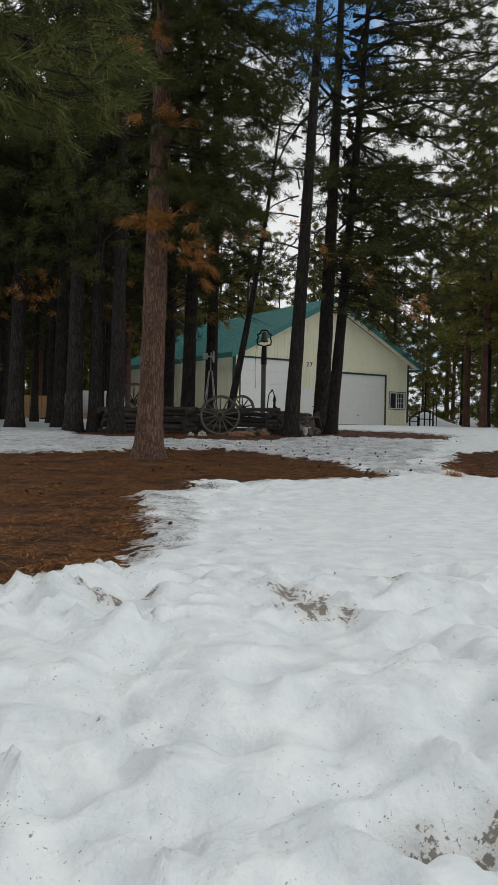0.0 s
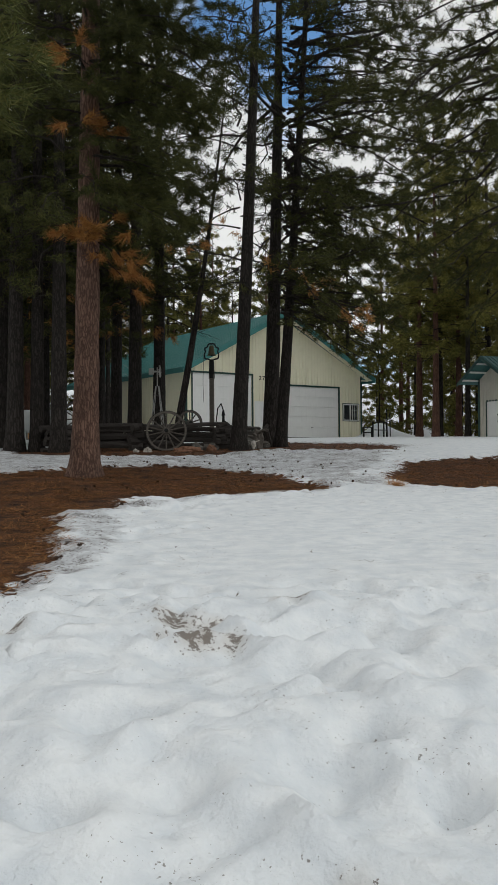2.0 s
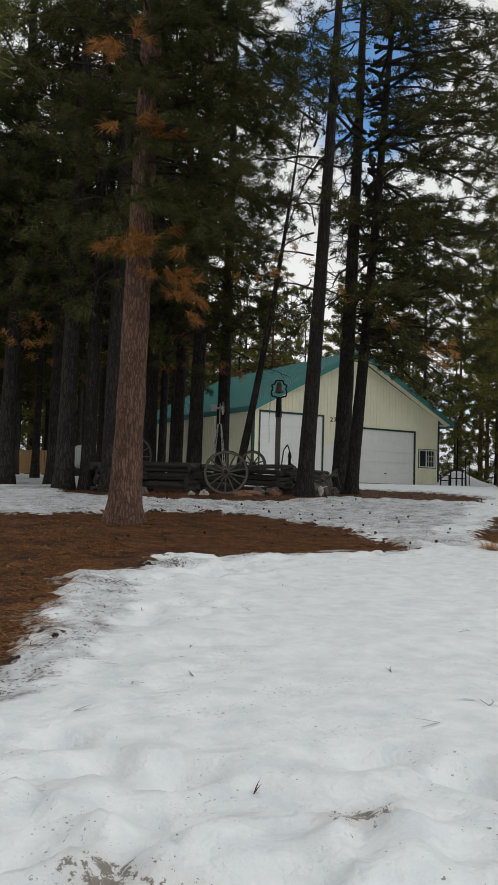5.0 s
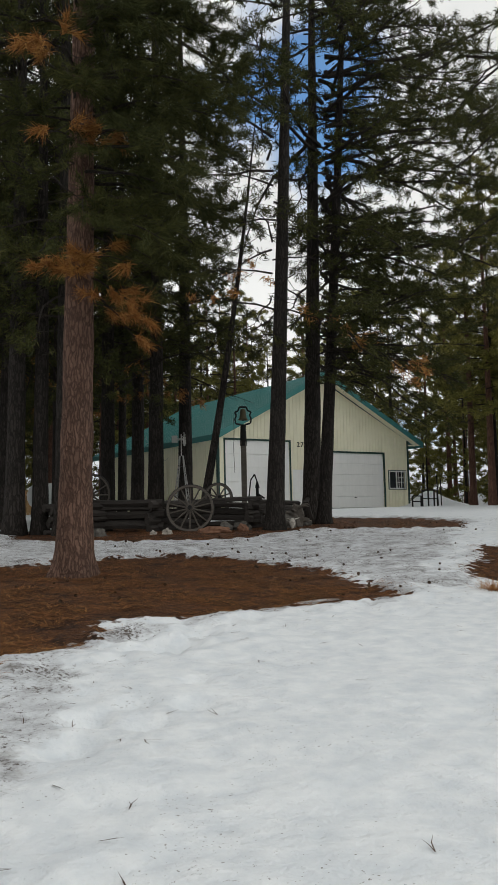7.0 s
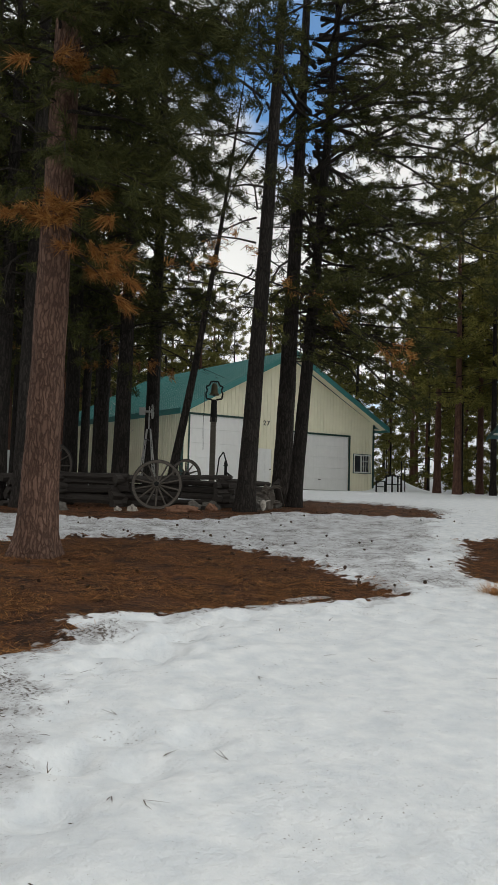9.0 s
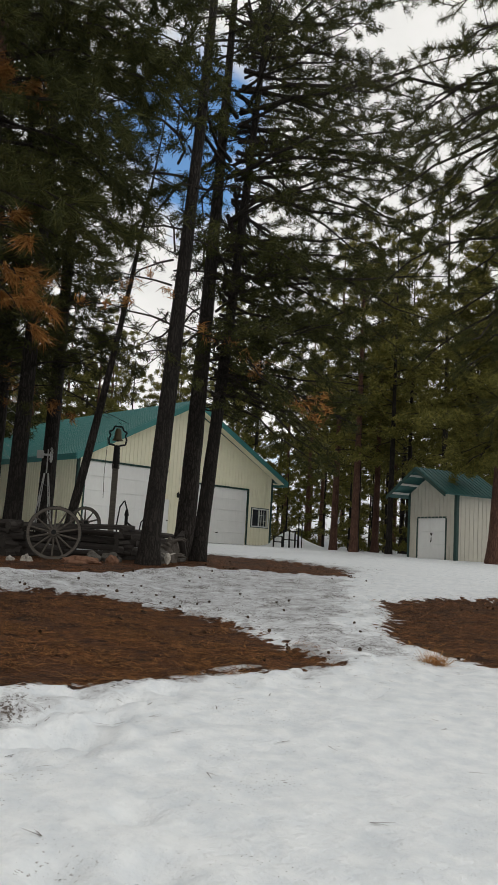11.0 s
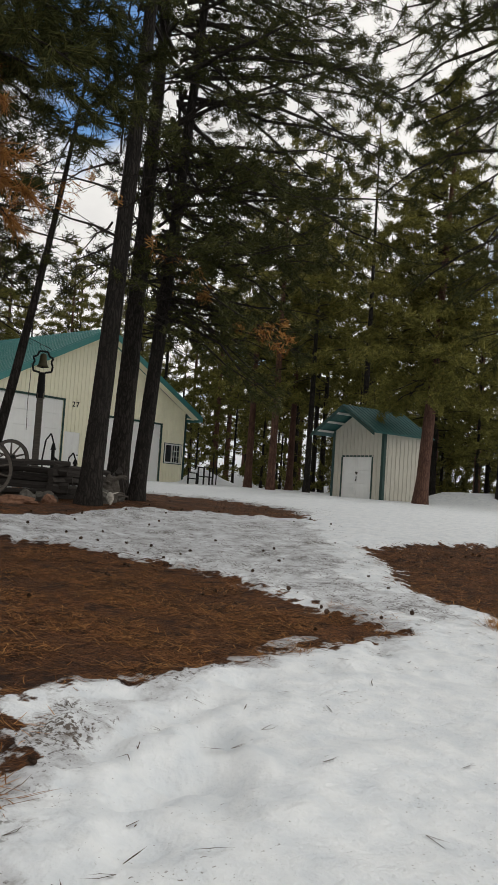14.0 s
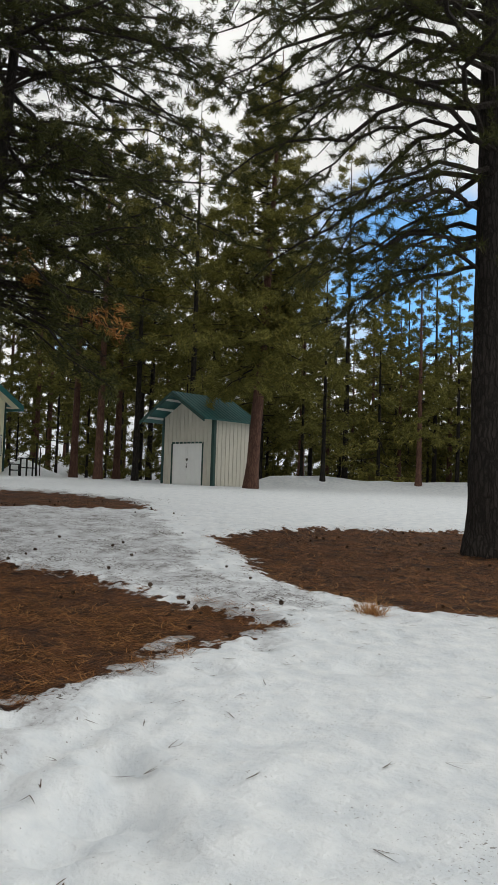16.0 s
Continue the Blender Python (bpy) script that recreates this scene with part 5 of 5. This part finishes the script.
def hand_pump(x, y, height, turn):
    p = thing("hand_pump", pose(x, y, gz(x, y) - 0.03, 0, 0, turn), "old black iron hand pump behind the rail fence", "pump", "old hand pumps")
    part("pump_body", rod((0, 0, 0), (0, 0, height * 0.72), 0.06, 0.045, 10), M_BLACK, p)
    part("pump_cap", rod((0, 0, height * 0.72), (0, 0, height * 0.84), 0.075, 0.03, 10), M_BLACK, p)
    part("spout", rod((0, 0, height * 0.6), (0.22, 0, height * 0.5), 0.03, 0.025, 8), M_BLACK, p)
    h = bmesh.new()
    pts = [(0.0, height * 0.84), (-0.08, height), (-0.2, height * 0.88), (-0.26, height * 0.55), (-0.24, height * 0.3)]
    for a, c in zip(pts, pts[1:]):
        rod((a[0], 0, a[1]), (c[0], 0, c[1]), 0.02, 0.02, 6, h)
    part("handle", h, M_BLACK, p, "curved iron handle")


def build_windmill():
    x, y = 14.68, 24.27
    w = thing("garden_windmill", pose(x, y, gz(x, y) - 0.03, 0, 0, TO_VIEW + 84), "small pale metal ornamental windmill tower", "windmill")
    foot, top, h = 0.27, 0.05, 2.1
    for sx in (-1, 1):
        for sy in (-1, 1):
            part("leg", rod((sx * foot, sy * foot, 0), (sx * top, sy * top, h), 0.018, 0.014, 6), M_GALV, w)
    for k in range(4):
        z0, z1 = h * k / 4 + 0.05, h * (k + 1) / 4
        r0, r1 = foot + (top - foot) * z0 / h, foot + (top - foot) * z1 / h
        for sy in (-1, 1):
            part("brace", rod((-r0, sy * r0, z0), (r1, sy * r1, z1), 0.009, 0.009, 5), M_GALV, w)
            part("brace", rod((r0, sy * r0, z0), (-r1, sy * r1, z1), 0.009, 0.009, 5), M_GALV, w)
        part("girt", rod((-r1, -r1, z1), (r1, -r1, z1), 0.01, 0.01, 5), M_GALV, w)
    part("mast", rod((0, 0, h), (0, 0, 2.75), 0.02, 0.016, 8), M_GALV, w)
    part("cross_bar", rod((-0.42, 0, 1.78), (0.14, 0, 1.78), 0.012, 0.012, 6), M_BLACK, w)
    part("tail_vane", box(0.02, 0.04, 0.12, 0.30, 2.5, 2.72, 0.004), M_GALV, w)
    part("fan_hub", rod((0, -0.12, 2.6), (0, 0.12, 2.6), 0.03, 0.03, 8), M_GALV, w)
    for i in range(12):
        bl = part("blade", box(-0.035, 0.035, -0.105, -0.097, 0.05, 0.20), M_GALV, w)
        bl.matrix_basis = pose(0, 0, 2.6) @ pose(0, 0, 0, 0, 30 * i, 0) @ pose(0, 0, 0, 0, 0, 22)


def stone(x, y, rx, ry, rz, seed, mat, label, name="rock", category="rock", group="stones by the fence"):
    me = bpy.data.meshes.new(name)
    bm = lump(rx, ry, rz, seed, 0.35, 3)
    bm.to_mesh(me)
    bm.free()
    me.materials.append(mat)
    ob = new(name, me)
    ob.matrix_world = pose(x, y, gz(x, y) - 0.3 * rz, 0, 0, seed * 47)
    tagged(ob, label, category, group)


def skull(x, y, turn, s=1.0):
    k = thing("animal_skull", pose(x, y, gz(x, y) + 0.02, -35, 0, turn), "bleached white animal skull resting against a pine", "skull")
    bm = bmesh.new()
    bmesh.ops.create_icosphere(bm, subdivisions=3, radius=1)
    for v in bm.verts:
        taper = 1 - 0.45 * max(0.0, -v.co.z)
        v.co = Vector((v.co.x * 0.13 * s * taper, v.co.y * 0.11 * s * taper, 0.26 * s + v.co.z * 0.26 * s))
        for sx in (-1, 1):
            d = (v.co - Vector((sx * 0.085 * s, -0.08 * s, 0.33 * s))).length
            if d < 0.06 * s:
                v.co.y += (0.06 * s - d) * 0.9
    part("cranium", bm, M_BONE, k, "", True)
    for sx in (-1, 1):
        part("horn", rod((sx * 0.1 * s, 0, 0.46 * s), (sx * 0.3 * s, 0.02, 0.56 * s), 0.03 * s, 0.008, 7), M_BONE, k)


def driftwood(x, y):
    """A weathered root heap: bent tapering limbs from one gnarled butt."""
    d = thing("driftwood", pose(x, y, gz(x, y) - 0.03, 0, 0, TO_VIEW), "gnarled silver-grey driftwood root piled at the fence end", "driftwood")
    part("butt", lump(0.2, 0.17, 0.42, 5, 0.4, 3), M_SPOKE, d)
    rnd = random.Random(31)
    for i in range(9):
        a, up = i * 0.75, rnd.uniform(0.25, 0.85)
        pts = [Vector((0, 0, 0.12 + 0.04 * i))]
        for k in range(4):
            pts.append(pts[-1] + Vector((math.cos(a) * 0.11, math.sin(a) * 0.08, up * (0.16 - 0.07 * k))))
            a += rnd.uniform(-0.6, 0.6)
        verts, faces = [], []
        tube(pts, [0.055, 0.048, 0.038, 0.026, 0.012], 7, verts, faces)
        hang(new("root", mesh_of("root", [tuple(v) for v in verts], faces, [M_SPOKE], None, True)), d)


def build_tank():
    x, y = 16.0, 37.4
    z = gz(x, y)
    t = thing("propane_tank", pose(x, y, z, 0, 0, TO_VIEW + 8), "pale grey horizontal propane tank on short legs", "tank")
    bm = bmesh.new()
    prof = [(-1.5, 0.02), (-1.47, 0.22), (-1.38, 0.4), (-1.22, 0.52), (-1.05, 0.55), (1.05, 0.55), (1.22, 0.52), (1.38, 0.4), (1.47, 0.22), (1.5, 0.02)]
    rows = [[bm.verts.new((u, r * math.cos(a), 0.9 + r * math.sin(a))) for a in [math.tau * k / 24 for k in range(24)]] for u, r in prof]
    for p, q in zip(rows, rows[1:]):
        for k in range(24):
            bm.faces.new((p[k], q[k], q[(k + 1) % 24], p[(k + 1) % 24]))
    part("shell", bm, M_TANK, t, "", True)
    part("valve_dome", rod((0, 0, 1.43), (0, 0, 1.62), 0.2, 0.17, 14), M_TANK, t)
    for u in (-0.85, 0.85):
        part("leg", box(u - 0.1, u + 0.1, -0.32, 0.32, -0.1, 0.45), M_TANK, t)


def build_board_fence():
    ax, ay, bx, by = 8.2, 47.6, 17.4, 41.4
    f = thing("board_fence", pose(ax, ay, 0), "low tan wooden board fence with posts, beyond the trees", "fence")
    ln = math.hypot(bx - ax, by - ay)
    n = int(ln / 0.16)
    yaw = math.degrees(math.atan2(by - ay, bx - ax))
    me = bpy.data.meshes.new("board")
    bm = box(-0.074, 0.074, -0.012, 0.012, 0, 1.2, 0.004)
    bm.to_mesh(me)
    bm.free()
    me.materials.append(M_TAN)
    rnd = random.Random(2)
    for i in range(n):
        u = (i + 0.5) / n
        x, y = (bx - ax) * u, (by - ay) * u
        hang(new("board", me), f).matrix_basis = pose(x, y, gz(ax + x, ay + y) + 0.06, 0, rnd.uniform(-0.6, 0.6), yaw)
    for i in range(6):
        u = i / 5
        x, y = (bx - ax) * u, (by - ay) * u
        part("post", box(-0.06, 0.06, 0.016, 0.13, -0.1, 1.35), M_TAN, f).matrix_basis = pose(x, y, gz(ax + x, ay + y), 0, 0, yaw)


def build_railing():
    r = thing("metal_railing", pose(24.25, 37.66, 2.24, 0, 0, -1.5) @ pose(10.9, -2.2, 0), "black iron railing half buried in snow by the garage", "railing")
    for x in (0.1, 0.75, 0.85, 1.3, 1.75, 2.0):
        part("post", box(x - 0.032, x + 0.032, -0.032, 0.032, -0.1, 0.62 if x < 0.8 else 0.95), M_BLACK, r)
    for x0, x1, z in ((0.1, 0.75, 0.6), (0.1, 0.75, 0.3), (0.85, 2.0, 0.93), (0.85, 2.0, 0.45)):
        part("rail", box(x0 + 0.033, x1 - 0.033, -0.028, 0.028, z - 0.028, z + 0.028), M_BLACK, r)
    part("stake", rod((2.05, 0, 0), (2.0, 0, 1.75), 0.035, 0.03, 8), M_BLACK, r, "tall dark stake")
    part("stake", rod((2.3, 0, 0), (2.28, 0, 1.5), 0.03, 0.03, 8), M_BLACK, r, "tall dark stake")


build_fence()
wagon_wheel(13.1, 21.05, 0.62, 14, "large grey wooden wagon wheel leaning on the rail fence")
wagon_wheel(11.9, 24.6, 0.62, 12, "old wooden wagon wheel standing behind the rail fence", -4, TO_VIEW - 12, -0.35)
wagon_wheel(14.9, 22.55, 0.42, 10, "small old wagon wheel standing behind the rail fence", -4, TO_VIEW + 20, -0.4)
build_bell()
hand_pump(17.05, 23.75, 1.5, TO_VIEW)
hand_pump(17.6, 23.5, 1.05, TO_VIEW + 30)
build_windmill()
for i, (x, y, rx, ry, rz, mat, label) in enumerate((
        (11.75, 20.45, 0.10, 0.08, 0.08, M_BONE, "pale white stone on needle litter"), (12.05, 20.3, 0.14, 0.11, 0.12, M_BONE, "pale pitted white stone"),
        (13.2, 19.95, 0.42, 0.22, 0.12, M_ROCK_RED, "flat rusty-orange stone slab"), (10.6, 21.0, 0.2, 0.16, 0.16, M_ROCK, "small grey stone on needle litter"),
        (13.75, 20.4, 0.22, 0.18, 0.2, M_ROCK, "dark grey stone under the fence"), (14.3, 20.5, 0.26, 0.2, 0.18, M_ROCK, "dark grey stone under the fence"),
        (15.4, 20.3, 0.4, 0.28, 0.3, M_ROCK, "dark grey boulder at the fence foot"), (14.0, 20.0, 0.16, 0.14, 0.15, M_ROCK_RED, "small rusty stone by the fence"))):
    stone(x, y, rx, ry, rz, i + 1, mat, label)
skull(15.12, 19.42, TO_VIEW, 0.62)
stone(16.6, 20.75, 0.16, 0.14, 0.16, 21, M_ROCK, "mossy grey stump-like stone at the fence end")
driftwood(15.95, 20.35)
build_tank()
build_board_fence()
build_railing()


# ---- litter on the ground ----
def build_cones():
    rnd = random.Random(12)
    bm = bmesh.new()
    for i in range(46):
        t = i / 46
        r = 0.034 * math.sin(math.pi * (0.12 + 0.86 * t)) + 0.006
        a = i * 2.39996
        c = Vector((math.cos(a) * r, math.sin(a) * r, 0.085 * (t - 0.5)))
        o = Vector((math.cos(a), math.sin(a), 0.45)).normalized()
        s = Vector((-math.sin(a), math.cos(a), 0))
        v = [bm.verts.new(c - s * 0.011 - o * 0.02), bm.verts.new(c + s * 0.011 - o * 0.02), bm.verts.new(c + s * 0.008 + o * 0.012), bm.verts.new(c - s * 0.008 + o * 0.012)]
        bm.faces.new(v)
    rod((0, 0, -0.04), (0, 0, 0.04), 0.026, 0.01, 7, bm)
    me = bpy.data.meshes.new("pine_cone")
    bm.to_mesh(me)
    bm.free()
    me.materials.append(M_CONE)
    named = [(9.93, 10.9), (9.75, 10.75), (9.95, 10.35), (10.35, 10.25), (9.2, 10.2), (10.9, 9.72), (10.85, 9.55), (11.3, 10.0)]
    spots = list(named)
    while len(spots) < 170:
        u = rnd.random()
        if u < 0.55:
            x, y = rnd.uniform(8.5, 20), rnd.uniform(9.5, 23)
            if float(inside(ICY, np.array([x]), np.array([y]))[0]) < 0:
                continue
        elif u < 0.85:
            x, y = rnd.uniform(2, 11), rnd.uniform(5, 16)
            if float(inside(LITTER_A, np.array([x]), np.array([y]))[0]) < -0.2:
                continue
        else:
            x, y = rnd.uniform(11, 20), rnd.uniform(8, 14)
            if float(inside(LITTER_B, np.array([x]), np.array([y]))[0]) < 0:
                continue
        spots.append((x, y))
    for x, y in spots:
        ob = new("pine_cone", me)
        s = rnd.uniform(0.30, 0.52)
        ob.matrix_world = pose(x, y, gz(x, y) + 0.02, rnd.uniform(60, 120), rnd.uniform(0, 360), rnd.uniform(0, 360)) @ Matrix.Diagonal((s, s, s, 1))
        tagged(ob, "dark brown fallen pine cone lying on the ground", "pine cone", "fallen pine cones")


def scatter_needles(name, label, x, y, rng, length, width, mat, lift, bundle=1):
    """Fallen needles: thin slivers that lie on the ground, each with its own turn and tilt."""
    z = ground_z(x, y)
    x, y, z = (np.repeat(v, bundle) for v in (x, y, z))
    n = len(x)
    a = rng.uniform(0, math.tau, n // bundle).repeat(bundle) + rng.normal(0, 0.25 if bundle > 1 else 0.0, n)
    tilt = rng.uniform(-0.06, 0.2, n)
    ln = length * rng.uniform(0.6, 1.2, n)
    d = np.stack([np.cos(a), np.sin(a), tilt], 1)
    s = np.stack([-np.sin(a), np.cos(a), np.zeros(n)], 1) * (width / 2)
    c = np.stack([x, y, z + lift], 1)
    mid = c + d * (ln * 0.5)[:, None] + s * rng.normal(0, 6, n)[:, None] * 0.5
    tip = c + d * ln[:, None]
    v = np.stack([c - s, c + s, mid + s, tip, mid - s], 1).reshape(-1, 3)
    f = (np.arange(n)[:, None] * 5 + np.arange(5)[None, :])
    return tagged(new(name, mesh_of(name, v.tolist(), f.tolist(), [mat])), label, "pine needles", kind="stuff")


def build_litter():
    rng = np.random.default_rng(3)
    x, y = rng.uniform(-1, 11.2, 200000), rng.uniform(4.2, 16.5, 200000)
    d = inside(LITTER_A, x, y) + 0.5 * (fbm(x * 3, y * 3, 3, 2) - 0.5)
    near = rng.uniform(0, 1, len(x)) < np.clip(1.35 - np.hypot(x - 5.5, y - 9) / 9, 0.15, 1) * fade(0.25, 0.6, fbm(x * 2.2, y * 2.2, 3, 6))
    keep = (d > -0.10) & near
    scatter_needles("needle_litter", "rust-brown fallen pine needles in a thick mat", x[keep][:52000], y[keep][:52000], rng, 0.16, 0.0048, M_STRAW, 0.012)
    x, y = rng.uniform(11, 22, 60000), rng.uniform(5, 14, 60000)
    keep = inside(LITTER_B, x, y) + 0.4 * (fbm(x * 3, y * 3, 3, 2) - 0.5) > -0.1
    scatter_needles("needle_litter", "rust-brown fallen pine needles below a pine", x[keep][:16000], y[keep][:16000], rng, 0.18, 0.009, M_STRAW, 0.012)
    x, y = rng.uniform(2.5, 12, 2400), rng.uniform(3.0, 12, 2400)
    keep = (litter_depth(x, y) < -0.1) & ((rng.uniform(0, 1, 2400) < 0.05) | (litter_depth(x, y) > -1.1) & (rng.uniform(0, 1, 2400) < 0.28))
    scatter_needles("loose_needles", "stray pine needle bundles lying on snow", x[keep], y[keep], rng, 0.12, 0.0042, M_CONE, 0.006, 2)
    x, y = rng.uniform(8, 22, 9000), rng.uniform(9, 24, 9000)
    keep = (inside(ICY, x, y) > -0.2) & (litter_depth(x, y) < 0.1)
    scatter_needles("loose_needles", "dark twigs and needles strewn over thin icy snow", x[keep], y[keep], rng, 0.09, 0.010, M_CONE, 0.008)


def build_tuft():
    x, y = 10.61, 9.49
    rng = np.random.default_rng(8)
    n = 260
    a, lean = rng.uniform(0, math.tau, n), rng.uniform(0.6, 1.6, n)
    ln = rng.uniform(0.14, 0.3, n)
    base = np.stack([rng.normal(0, 0.07, n), rng.normal(0, 0.05, n), np.zeros(n)], 1)
    d = np.stack([np.cos(a) * np.sin(lean), np.sin(a) * np.sin(lean), np.cos(lean)], 1)
    s = np.stack([-np.sin(a), np.cos(a), np.zeros(n)], 1) * 0.004
    v = np.stack([base - s, base + s, base + d * ln[:, None]], 1).reshape(-1, 3)
    ob = new("grass_tuft", mesh_of("grass_tuft", v.tolist(), np.arange(3 * n).reshape(-1, 3).tolist(), [M_GRASS]))
    ob.matrix_world = pose(x, y, gz(x, y) - 0.01)
    tagged(ob, "dry straw-orange grass tuft poking through snow", "grass")


build_litter()
build_cones()
build_tuft()
